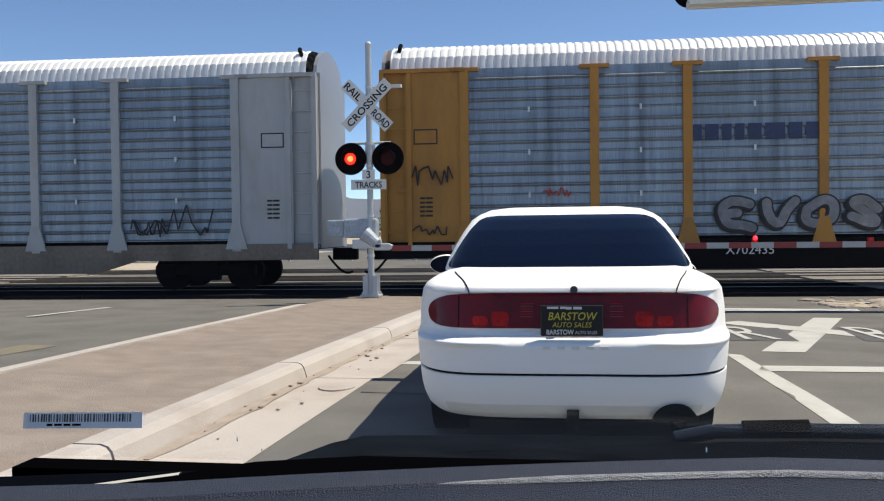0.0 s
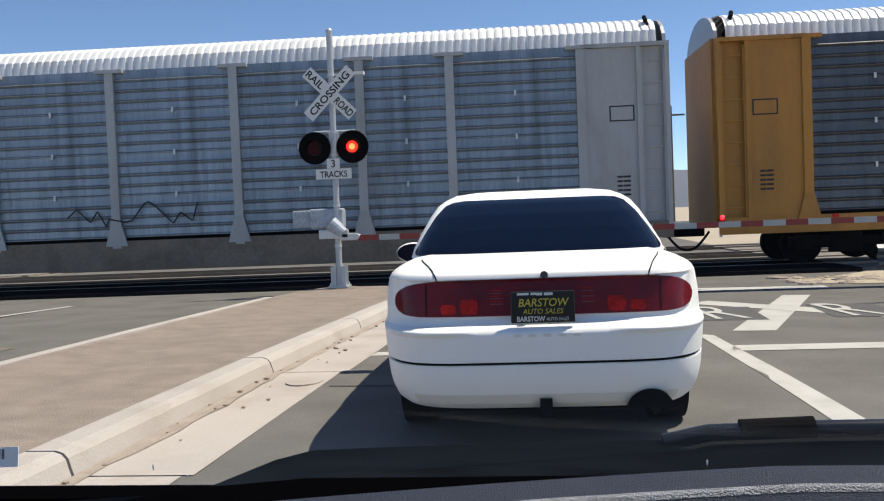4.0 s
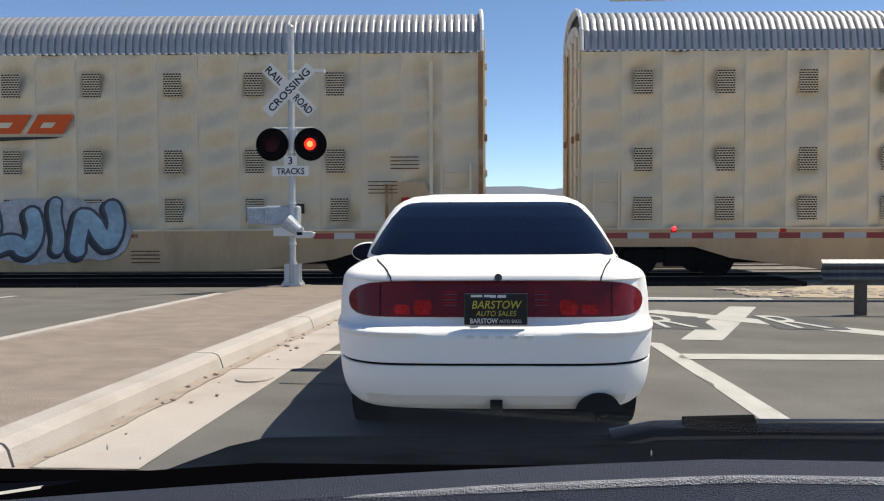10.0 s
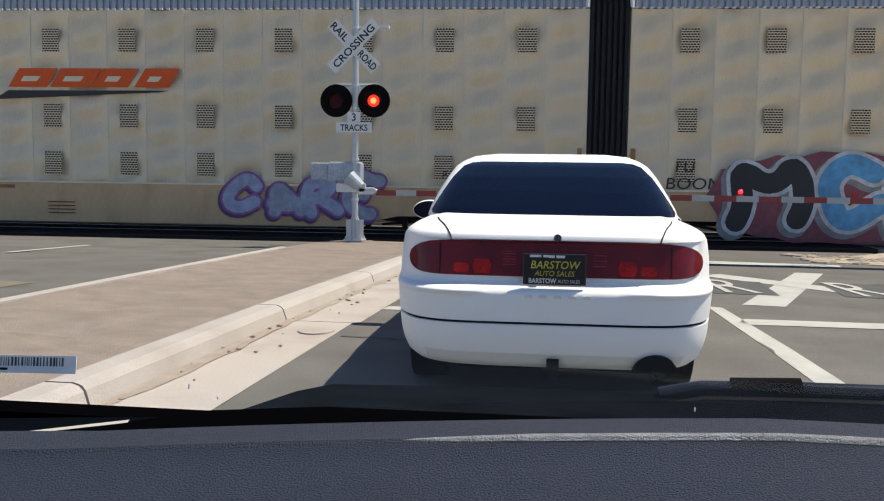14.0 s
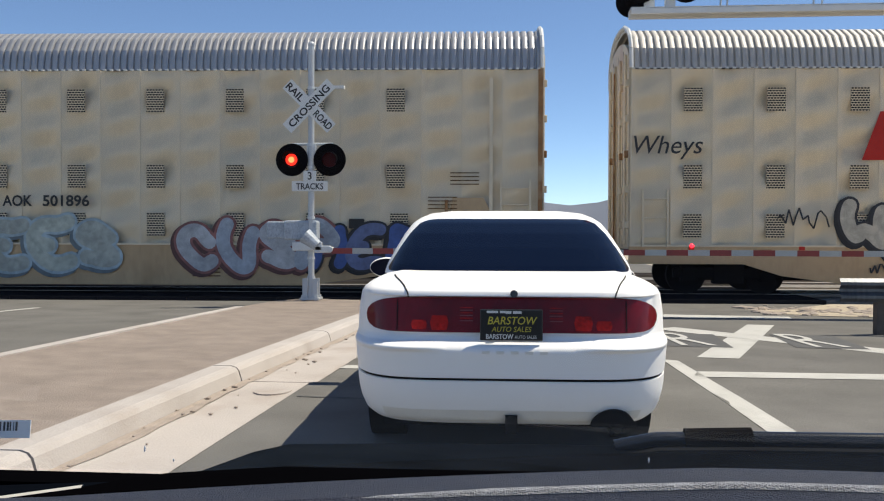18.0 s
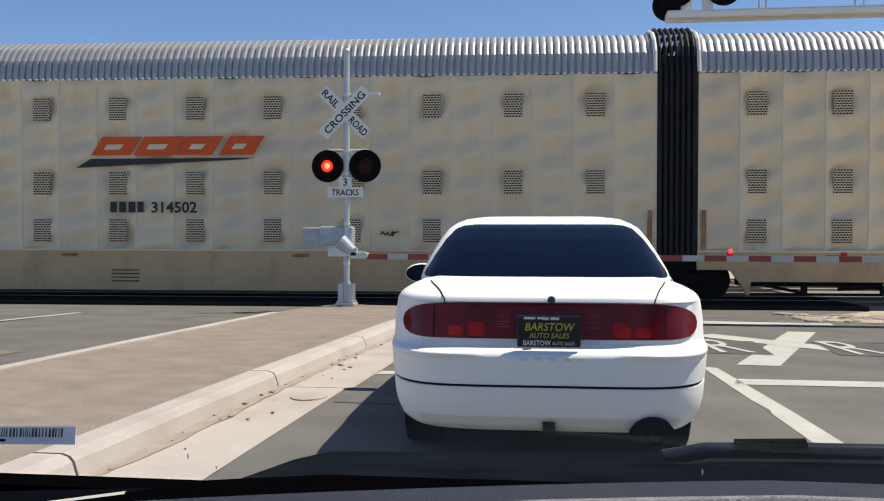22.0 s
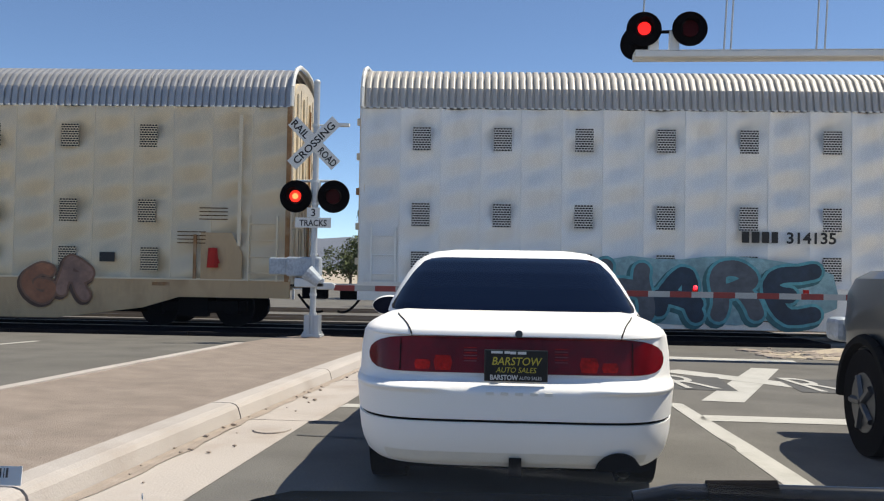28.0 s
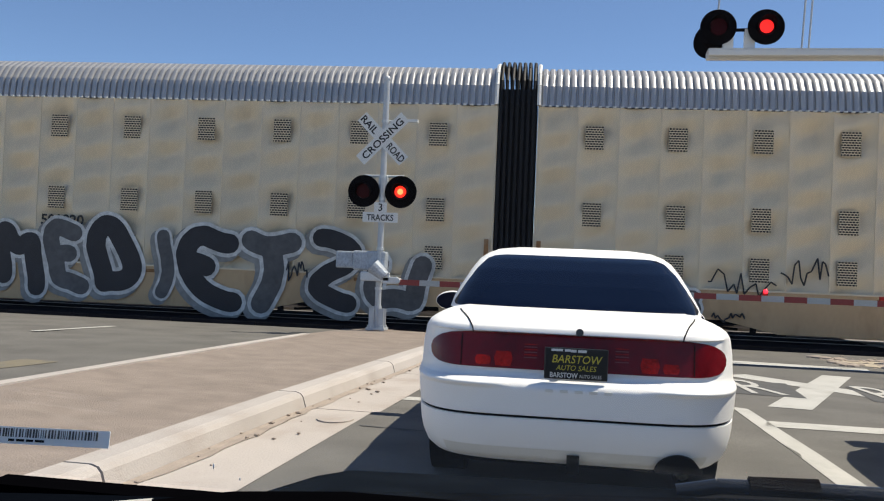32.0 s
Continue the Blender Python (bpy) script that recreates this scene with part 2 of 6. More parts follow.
M["tail_inner"] = surface("tail_reflector", (0.42, 0.012, 0.008), 0.25, vary=0.6, scale=14, fine=60, spec=0.14)
M["tail_glint"] = surface("tail_glint", (0.17, 0.03, 0.035), 0.4, vary=0.1)
M["gap"] = surface("dark_gap", (0.012, 0.012, 0.012), 0.9, vary=0.1, spec=0.1)
M["rubber"] = surface("tyre_rubber", (0.011, 0.011, 0.012), 0.95, vary=0.2, spec=0.05)
M["chrome"] = surface("chrome", (0.6, 0.6, 0.6), 0.15, 1.0, vary=0.02)
M["plate_black"] = surface("plate_black", (0.012, 0.012, 0.012), 0.35, vary=0.05)
M["plate_yellow"] = surface("plate_yellow", (0.6, 0.5, 0.06), 0.5, vary=0.05)
M["dash"] = surface("dash_vinyl", (0.015, 0.021, 0.042), 0.5, vary=0.15, scale=5, fine=420, bump=0.9)
M["seam"] = surface("seam_vinyl", (0.42, 0.43, 0.46), 0.4, vary=0.4, scale=40, fine=500, bump=1.0)
M["dash_black"] = surface("dash_black", (0.0015, 0.0015, 0.002), 1.0, vary=0.1, spec=0.0)
M["cowl"] = surface("cowl_plastic", (0.0025, 0.0035, 0.0055), 0.9, vary=0.15, spec=0.0)
M["wiper"] = surface("wiper_black", (0.012, 0.014, 0.018), 0.2, vary=0.1)
M["end_cream"] = surface("end_cream", (0.70, 0.60, 0.44), 0.5, vary=0.12, scale=1.0, fine=14, per_object=0.05, dirt=(0.42, 0.17, 0.045), dirt_amount=0.75, dirt_scale=0.55, stretch=(1, 1, 0.45))
M["lit_red"] = glowing("lit_red", (1.0, 0.014, 0.012), 1.2)
M["trim_light"] = surface("window_trim", (0.55, 0.53, 0.48), 0.4, vary=0.1)
M["sticker"] = surface("sticker_paper", (0.9, 0.9, 0.9), 0.6, vary=0.03)
M["truck_paint"] = surface("grey_truck_paint", (0.08, 0.085, 0.09), 0.3, 0.3, vary=0.05, coat=0.5)
M["bark"] = surface("bark", (0.1, 0.075, 0.05), 0.95, vary=0.3)
M["leaf"] = surface("leaf", (0.075, 0.095, 0.03), 0.8, vary=0.35, scale=2.0, fine=9)
# distance haze is put into this blue-grey base colour
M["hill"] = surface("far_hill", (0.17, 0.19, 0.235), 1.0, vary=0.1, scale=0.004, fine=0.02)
M["stucco"] = surface("stucco", (0.55, 0.5, 0.42), 0.9, vary=0.08)
M["sign_yellow"] = surface("sign_yellow", (0.55, 0.65, 0.03), 0.5, vary=0.05)


# ---- mesh helpers ----
def mesh_of(name, verts, faces, smooth=False):
    me = bpy.data.meshes.new(name)
    me.from_pydata([tuple(v) for v in verts], [], faces)
    me.update()
    if smooth:
        me.polygons.foreach_set("use_smooth", [True] * len(me.polygons))
    return me


def piece(name, me, material, parent=None, label="", at=None):
    if material and not me.materials:
        me.materials.append(material)
    ob = new(name, me)
    if at is not None:
        ob.matrix_basis = at
    if parent:
        ob.parent = parent
    if label:
        ob["label"] = label
    return ob


def part(name, bm, material, parent=None, label="", smooth=False, at=None):
    me = bpy.data.meshes.new(name)
    bm.to_mesh(me)
    bm.free()
    if smooth:
        me.polygons.foreach_set("use_smooth", [True] * len(me.polygons))
    return piece(name, me, material, parent, label, at)


def empty(name, at=None, **tags):
    ob = new(name)
    ob.empty_display_size = 0.2
    if at is not None:
        ob.matrix_basis = at
    return tagged(ob, **tags)


def slab(bm, x0, x1, y0, y1, z0, z1, bevel=0.0):
    r = bmesh.ops.create_cube(bm, size=1.0)
    vs = r["verts"]
    for v in vs:
        v.co = Vector(((x0 + x1) / 2 + v.co.x * (x1 - x0), (y0 + y1) / 2 + v.co.y * (y1 - y0), (z0 + z1) / 2 + v.co.z * (z1 - z0)))
    if bevel:
        es = {e for v in vs for e in v.link_edges}
        bmesh.ops.bevel(bm, geom=list(es), offset=bevel, segments=2, affect="EDGES", profile=0.5)
    return bm


def block(name, x0, x1, y0, y1, z0, z1, material, parent=None, label="", bevel=0.0, at=None):
    return part(name, slab(bmesh.new(), x0, x1, y0, y1, z0, z1, bevel), material, parent, label, at=at)


def tube(bm, a, b, r, r2=None, seg=12, caps=True):
    a, b = Vector(a), Vector(b)
    d = b - a
    q = d.to_track_quat("Z", "Y").to_matrix().to_4x4()
    bmesh.ops.create_cone(bm, cap_ends=caps, segments=seg, radius1=r, radius2=r if r2 is None else r2, depth=d.length, matrix=Matrix.Translation((a + b) / 2) @ q)
    return bm


def rod(name, a, b, r, material, parent=None, label="", r2=None, seg=12):
    return part(name, tube(bmesh.new(), a, b, r, r2, seg), material, parent, label, smooth=False)


def extruded(name, outline, depth, material, parent=None, label="", at=None):
    """A flat outline in x, z with thickness along y, front at y = 0 facing -y."""
    n = len(outline)
    verts = [(x, 0, z) for x, z in outline] + [(x, depth, z) for x, z in outline]
    faces = [tuple(range(n)), tuple(range(2 * n - 1, n - 1, -1))] + [(i, i + n, (i + 1) % n + n, (i + 1) % n) for i in range(n)]
    return piece(name, mesh_of(name, verts, faces), material, parent, label, at)


def lettering(name, words, height, material, parent, x, y, z, label="", shear=0.0, fat=0.0, align="LEFT", width=None, tilt=0.0, flat=False, depth=0.002):
    """Words in the built-in font on a face that looks towards -y (flat: on the ground, read from -y)."""
    cu = bpy.data.curves.new(name, "FONT")
    cu.body, cu.size, cu.shear, cu.offset, cu.align_x, cu.extrude = words, height / 0.72, shear, fat, align, depth
    cu.resolution_u = 3
    tmp = bpy.data.objects.new(name, cu)
    scene.collection.objects.link(tmp)
    dg = bpy.context.evaluated_depsgraph_get()
    me = bpy.data.meshes.new_from_object(tmp.evaluated_get(dg))
    bpy.data.objects.remove(tmp)
    me.materials.clear()
    if width and len(me.vertices):
        xs = [v.co.x for v in me.vertices]
        k = width / (max(xs) - min(xs))
        for v in me.vertices:
            v.co.x *= k
    return piece(name, me, material, parent, label, pose(x, y, z, 0 if flat else 90, tilt if not flat else 0, 0))


SKEW = radians(2.6)  # the tracks cross the road at a slight slant


def drop(y):
    """Height of the road, which falls slightly towards the tracks."""
    return -0.0095 * min(max(0.0, y - 6.8), 12.7) - 0.02 * min(max(0.0, y - 13.0), 4.0)


def ground_strip(name, outline, lift, material, parent=None, label="", thick=0.0):
    """A flat outline in x, y laid on the road."""
    n = len(outline)
    verts = [(x, y, drop(y) + lift) for x, y in outline]
    faces = [tuple(range(n))]
    if thick:
        verts += [(x, y, drop(y) + lift - thick) for x, y in outline]
        faces += [(i, i + n, (i + 1) % n + n, (i + 1) % n) for i in range(n)]
    return piece(name, mesh_of(name, verts, faces), material, parent, label)


def sheet(name, x0, x1, ys, lift, material, nx=1):
    xs = [x0 + (x1 - x0) * i / nx for i in range(nx + 1)]
    verts = [(x, y, drop(y) + lift) for y in ys for x in xs]
    w = nx + 1
    faces = [(j * w + i, j * w + i + 1, (j + 1) * w + i + 1, (j + 1) * w + i) for j in range(len(ys) - 1) for i in range(nx)]
    return piece(name, mesh_of(name, verts, faces), material)


# ---- ground, road, median ----
ground = tagged(sheet("ground", -1800, 1800, [-300, -20, 0, 6.8, 19.5, 60, 400, 2600], -0.03, M["dirt"], 6), "dry tan desert ground", "ground", kind="structure")
road = tagged(sheet("road", -17, 9.5, [-12, 0, 6.8, 12, 18.0], 0.0, M["asphalt"], 2), "worn grey asphalt road", "road", kind="structure")
crossing = tagged(sheet("road_crossing", -17, 6.6, [18.0, 19.5, 24, 40, 70], 0.0, M["asphalt"], 2), "pale asphalt of the level crossing", "road", kind="structure")


def kerb_x(y):
    return -2.44 + 0.0517 * (y - 4.26)


median = tagged(ground_strip("median", [(-4.95, -3), (kerb_x(-3) - 0.2, -3), (kerb_x(6.8) - 0.2, 6.8), (kerb_x(15) - 0.2, 15), (-2.3, 16.4), (-2.9, 17.3), (-4.2, 17.5), (-4.6, 16.8), (-4.62, 14.6), (-4.80, 8)], 0.125, M["aggregate"], thick=0.14), "brown exposed-aggregate median strip", "median", kind="structure")
edge = tagged(empty("median_edge"), "pale concrete edge of the median", "kerb", kind="structure")
ends = [(-5.12, -3), (-4.87, 6.76), (-4.74, 9.74), (-4.61, 14.6)]
for (xa, ya), (xb, yb) in zip(ends, ends[1:]):
    ground_strip("edging", [(xa - 0.09, ya), (xa + 0.06, ya), (xb + 0.06, yb), (xb - 0.09, yb)], 0.133, M["concrete"], edge, thick=0.15)

kerb = tagged(empty("kerb"), "pale concrete kerb along the median", "kerb", kind="structure")
profile = [(-0.29, -0.02), (-0.29, 0.13), (-0.26, 0.142), (-0.10, 0.142), (-0.055, 0.128), (-0.03, 0.10), (0.0, 0.0), (0.0, -0.02)]
cut = [-2.6, 1.28, 4.3, 7.32, 10.34, 13.36, 15.6]
for ya, yb in zip(cut, cut[1:]):
    ys = [ya + 0.012, (ya + yb) / 2, yb - 0.012]
    verts = [(kerb_x(y) + px, y, drop(y) + pz) for y in ys for px, pz in profile]
    k = len(profile)
    faces = [(j * k + i, j * k + (i + 1) % k, (j + 1) * k + (i + 1) % k, (j + 1) * k + i) for j in range(2) for i in range(k)]
    faces += [tuple(range(k - 1, -1, -1)), tuple(range(2 * k, 3 * k))]
    piece("kerb_stone", mesh_of("kerb_stone", verts, faces), M["concrete"], kerb)
gutter = tagged(empty("gutter"), "pale concrete gutter pan with a silt line", "gutter", kind="structure")
for ya, yb in zip(cut, cut[1:]):
    ground_strip("gutter_slab", [(kerb_x(ya) - 0.01, ya + 0.01), (kerb_x(ya) + 0.66, ya + 0.01), (kerb_x(yb) + 0.60, yb - 0.01), (kerb_x(yb) - 0.01, yb - 0.01)], 0.006, M["gutter"], gutter)
rnd = random.Random(5)
ys = [-2 + 0.25 * i for i in range(70)]
silt = [(kerb_x(y) + 0.002, y) for y in ys] + [(kerb_x(y) + 0.07 + 0.09 * abs(noise.noise((y * 0.9, 0, 3))) + 0.04 * rnd.random(), y) for y in reversed(ys)]
tagged(ground_strip("silt", silt, 0.010, M["silt"]), "brown silt lying along the kerb foot", "silt", kind="stuff")
pebbles = bmesh.new()
for _ in range(60):
    y = rnd.uniform(2, 13)
    x = kerb_x(y) + abs(rnd.gauss(0.03, 0.14))
    r = rnd.uniform(0.006, 0.022)
    bmesh.ops.create_icosphere(pebbles, subdivisions=1, radius=r, matrix=Matrix.Translation((x, y, drop(y) + 0.008 + r * 0.4)) @ Matrix.Diagonal((rnd.uniform(0.7, 1.6), 1, 0.6, 1)))
tagged(part("pebbles", pebbles, M["silt"]), "small stones and twigs in the gutter", "debris", kind="stuff")
mh = bmesh.new()
bmesh.ops.create_cone(mh, cap_ends=True, segments=24, radius1=0.15, radius2=0.15, depth=0.012, matrix=Matrix.Translation((-1.88, 6.86, 0.008)) @ Matrix.Diagonal((1, 1.25, 1, 1)))
tagged(part("valve_cover", mh, M["gutter"]), "round iron valve cover in the gutter", "valve cover", kind="structure")


def marking(name, outline, material="paint", label="worn white road paint"):
    return tagged(ground_strip(name, outline, 0.005, M[material]), label, "road marking", kind="structure")


marking("crossbar_marking", [(2.04, 9.40), (2.47, 9.34), (3.98, 13.28), (3.60, 13.36)], label="thick white stroke of a crossing mark")
ground_strip("cross_stroke", [(2.05, 12.45), (2.42, 12.75), (5.1, 9.55), (4.75, 9.3)], 0.0045, M["paint"], None)
tagged(bpy.data.objects["cross_stroke"], "second white stroke of a crossing mark", "road marking", kind="structure")
marking("stop_line", [(1.2, 15.85), (1.2, 14.95), (4.7, 14.75), (4.82, 15.35)], label="white stop line before the tracks")
marking("cross_line", [(1.72, 8.02), (1.84, 8.36), (6.5, 8.36), (6.5, 8.0)], label="white line across the lane")
marking("lane_line", [(1.80, 3.0), (2.02, 3.0), (1.93, 5.86), (1.889, 6.8), (1.79, 9.1), (1.64, 9.2), (1.711, 6.8), (1.74, 5.86)], label="white lane line")
marking("short_line", [(-1.60, 8.2), (-1.57, 8.42), (0.6, 8.42), (0.6, 8.15)], label="white line across the lane")
marking("lane_dash", [(-8.98, 13.2), (-8.98, 15.8), (-8.83, 15.8), (-8.83, 13.2)], label="short white lane dash")
marking("lane_dash", [(-9.05, 5.2), (-9.05, 8.2), (-8.9, 8.2), (-8.9, 5.2)], label="short white lane dash")
marking("yellow_marking", [(-6.6, 8.2), (-6.2, 8.2), (-6.0, 9.4), (-6.5, 9.5)], "yellow_paint", "faded yellow road paint")
for x, y in ((2.0, 11.3), (3.55, 11.3)):
    marking("dark_patch", [(x - 0.15, y - 0.9), (x + 0.65, y - 1.0), (x + 0.75, y + 0.5), (x - 0.05, y + 0.6)], "patch", "dark patch under a road letter")
    r = lettering("road_letter", "R", 1.5, M["paint"], None, x + 0.02, y - 0.85, drop(y - 0.85) + 0.011, flat=True, width=0.42, depth=0.001)
    r.rotation_euler = (radians(-0.5), 0, radians(4))
    tagged(r, "white painted letter on the lane", "road marking", kind="structure")
marking("crack_seal", [(-1.63, 6.66), (-1.63, 6.70), (-1.0, 6.63), (-1.0, 6.60)], "patch", "dark sealed crack in the asphalt")

rub = bmesh.new()
rr0 = random.Random(9)
for _ in range(300):
    x, y = rr0.uniform(4.6, 8.8), rr0.gauss(16.9, 0.6)
    r = 0.02 + 0.09 * rr0.random() ** 2
    bmesh.ops.create_icosphere(rub, subdivisions=1, radius=r, matrix=Matrix.Translation((x, y, drop(y) + r * 0.1)) @ Matrix.Rotation(rr0.uniform(0, 3), 4, "Z") @ Matrix.Diagonal((rr0.uniform(1, 2.6), 1, 0.5, 1)))
tagged(part("broken_asphalt", rub, M["silt"]), "broken brown asphalt and stones at the road edge", "rubble", kind="stuff")
tagged(ground_strip("dirt_verge", [(4.9, 16.0), (5.6, 15.5), (7.2, 15.2), (9.6, 14.9), (9.6, 19.0), (6.8, 19.0), (5.6, 17.6), (4.6, 17.2)], 0.012, M["dirt"]), "dirt verge beside the crossing", "verge", kind="structure")

aslant = Matrix.Translation((0, 21.25, 0)) @ Matrix.Rotation(SKEW, 4, "Z") @ Matrix.Translation((0, -21.25, 0))
# dark panels added where the train's shadow lies along the rails
panels = tagged(empty("shade_panels", aslant), "black panels beside the rails, added to deepen the train's shadow", "crossing panel", kind="structure")
for i in range(12):
    x = -17 + i * 1.97
    for ya, yb in ((18.75, 20.46), (20.62, 21.88), (22.04, 23.4)):
        block("rubber_panel", x + 0.01, x + 1.96, ya, yb, -0.22, -0.108, M["panel_shade"], panels)

# tracks: the near one carries the train
tracks = tagged(empty("tracks", aslant), "three railway tracks", "track", kind="structure")
for cy in (21.25, 26.2, 31.0):
    for s in (-0.7175, 0.7175):
        block("rail", -400, 400, cy + s - 0.035, cy + s + 0.035, -0.2, -0.10 if cy < 22 else -0.11, M["rail"], tracks)
    for xa, xb in ((-400, -17.05), (6.65, 400)):
        block("ballast_bed", xa, xb, cy - 2.2, cy + 2.2, -0.5, -0.155, M["ballast"], tracks)

# ---- rail cars ----
NEAR = -1.55  # the side that faces the road, in a car's own space


def ribbed_roof(name, length, pitch, half, z0, z1, depth=0.035, seg=9):
    """A roof arched across the car with ribs running over it."""
    n = int(length / pitch)
    verts, faces = [], []
    prof = ((0.0, 0.22), (0.16, 0.04), (0.42, 0.0), (0.62, 0.1), (0.72, 1.0), (0.9, 1.0))
    cols = []
    for i in range(n):
        for f, h in prof:
            cols.append((-(i + f) * length / n, h))
    cols.append((-length, 0.0))
    for x, h in cols:
        for j in range(seg + 1):
            a = math.pi * j / seg
            c, s = math.cos(a), math.sin(a)
            y = -half * math.copysign(abs(c) ** 0.75, c)
            z = z0 + (z1 - z0) * abs(s) ** 0.8
            verts.append((x, y * (1 - depth * h / 1.5), z - depth * h * s))
    w = seg + 1
    for i in range(len(cols) - 1):
        for j in range(seg):
            faces.append((i * w + j, i * w + j + 1, (i + 1) * w + j + 1, (i + 1) * w + j))
    return mesh_of(name, verts, faces)


def pillow_panel(name, w, h, seed=0, deep=0.085):
    """A wall sheet dished between its ribs, in soft lobes."""
    nx, nz = 10, 44
    verts, faces = [], []
    for j in range(nz + 1):
        for i in range(nx + 1):
            x, z = -w * i / nx, h * j / nz
            edge = math.sin(math.pi * i / nx) ** 0.7
            wave = 0.8 * math.sin(2 * math.pi * z / 0.82 + 0.6 + 2.1 * math.sin(seed * 4.0) - 1.9 * x)
            wob = 1.3 * noise.noise((x * 1.6 + seed * 7, z * 1.1, seed))
            verts.append((x, max(0.0, deep * edge * (wave + wob + 1.0)), z))
    for j in range(nz):
        for i in range(nx):
            a = j * (nx + 1) + i
            faces.append((a, a + nx + 1, a + nx + 2, a + 1))
    return mesh_of(name, verts, faces, True)


def wheelset(bm, x, r=0.46):
    for y in (-0.76, 0.76):
        tube(bm, (x, y - 0.07, r), (x, y + 0.07, r), r, seg=20)
    tube(bm, (x, -1.0, r), (x, 1.0, r), 0.09, seg=8)


def truck_mesh(name):
    bm = bmesh.new()
    for x in (-0.9, 0.9):
        wheelset(bm, x)
    for y in (-1.02, 1.02):
        slab(bm, -1.25, 1.25, y - 0.09, y + 0.09, 0.38, 0.62, 0.03)
        slab(bm, -0.35, 0.35, y - 0.12, y + 0.12, 0.25, 0.78, 0.03)
        for x in (-0.9, 0.9):
            slab(bm, x - 0.17, x + 0.17, y - 0.13, y + 0.13, 0.3, 0.64, 0.02)
    slab(bm, -0.3, 0.3, -1.0, 1.0, 0.4, 0.75)
    me = bpy.data.meshes.new(name)
    bm.to_mesh(me)
    bm.free()
    return me


def ladder(parent, x0, x1, z0, z1, n, material, y=NEAR - 0.06):
    lad = empty("ladder")
    lad.parent = parent
    for x in (x0, x1):
        block("stile", x - 0.02, x + 0.02, y - 0.02, y + 0.05, z0, z1, material, lad)
    for i in range(n):
        z = z0 + (z1 - z0) * (i + 0.5) / n
        rod("rung", (x0, y - 0.01, z), (x1, y - 0.01, z), 0.014, material, lad, seg=6)


TRUCK = truck_mesh("truck")
AM_LEN, OLD_LEN, AM_UNIT, AM_GAP, AM_STEP = 43.25, 43.3, 21.2, 0.9, 1.84
AM_PANEL = AM_STEP / 2
PANELS = [pillow_panel("panel", AM_PANEL - 0.03, 3.96, s) for s in range(5)]
PANELS_W = [me.copy() for me in PANELS]
AM_ROOF = ribbed_roof("roof", AM_UNIT - 0.1, 0.16, 1.52, 5.12, 6.22, depth=0.05)
AM_ROOF_TAN = AM_ROOF.copy()
AM_ROOF_B = ribbed_roof("roof", AM_LEN - AM_UNIT - AM_GAP - 0.1, 0.16, 1.52, 5.12, 6.22, depth=0.05)
AM_ROOF_B_TAN = AM_ROOF_B.copy()
bmw = slab(bmesh.new(), -0.205, 0.205, 0.012, 0.03, -0.27, 0.27)
WINDOW = bpy.data.meshes.new("window")
bmw.to_mesh(WINDOW)
bmw.free()
WINDOW_W = WINDOW.copy()


def coupler(parent, x, s):
    c = bmesh.new()  # knuckle and air hose
    slab(c, min(x, x + s * 0.62), max(x, x + s * 0.62), -0.12, 0.12, 0.68, 0.98, 0.03)
    part("coupler", c, M["black"], parent)
    h = bmesh.new()
    p = None
    for i in range(9):
        f = i / 8
        q = (x + s * 0.6 * f, -0.55, 0.8 - 0.42 * math.sin(math.pi * min(1, f * 0.62)))
        if p:
            tube(h, p, q, 0.03, seg=7)
        p = q
    part("air_hose", h, M["black"], parent)


def end_sheet(parent, x, s, top, material, rusty=True):
    """The doors that close a car's end, seen edge on: cream leaves with dark seams, hinges and lock bars."""
    block("end_door", x - 0.06, x + 0.06, -1.46, 1.46, 1.05, 5.12, M["end_cream"], parent, "cream end door with rust stains")
    n = 16
    arc = [(-1.46 * math.cos(math.pi * i / n), 5.12 + (top - 5.12) * math.sin(math.pi * i / n) ** 0.8) for i in range(n + 1)]
    verts = [(x - 0.06, a, b) for a, b in arc] + [(x + 0.06, a, b) for a, b in arc]
    k = n + 1
    piece("end_arch", mesh_of("end_arch", verts, [tuple(range(k - 1, -1, -1)), tuple(range(k, 2 * k))] + [(i, i + 1, i + 1 + k, i + k) for i in range(n)]), M["end_cream"], parent)
    for y in (-0.72, 0.0, 0.72):
        block("door_seam", *sorted((x + s * 0.06, x + s * 0.066)), y - 0.012, y + 0.012, 1.1, top - 0.25, M["gap"], parent)
    for y in (-1.08, -0.36, 0.36, 1.08):
        block("door_rib", *sorted((x + s * 0.06, x + s * 0.11)), y - 0.09, y + 0.09, 1.15, top - 0.4, M["end_cream"], parent, bevel=0.02)
    for z in (1.6, 2.4, 3.2, 4.0, 4.8):
        for y in (-1.44, -0.74, 0.7):
            block("hinge", *sorted((x, x + s * 0.14)), y, y + 0.1, z - 0.08, z + 0.08, M["rust"] if z == 3.2 else M["end_cream"], parent, bevel=0.015)
    rod("lock_bar", (x + s * 0.12, 0.2, 1.2), (x + s * 0.12, 0.2, top - 0.6), 0.02, M["rust"], parent, seg=6)


def bars(parent, name, x, z, h, widths, material, y, lean=0.0, space=0.3):
    """A word drawn as plain bars."""
    for w in widths:
        extruded(name, [(x, z), (x + w, z), (x + w + lean, z + h), (x + lean, z + h)], 0.004, material, parent, at=pose(0, y, 0))
        x += w + space * h
    return x


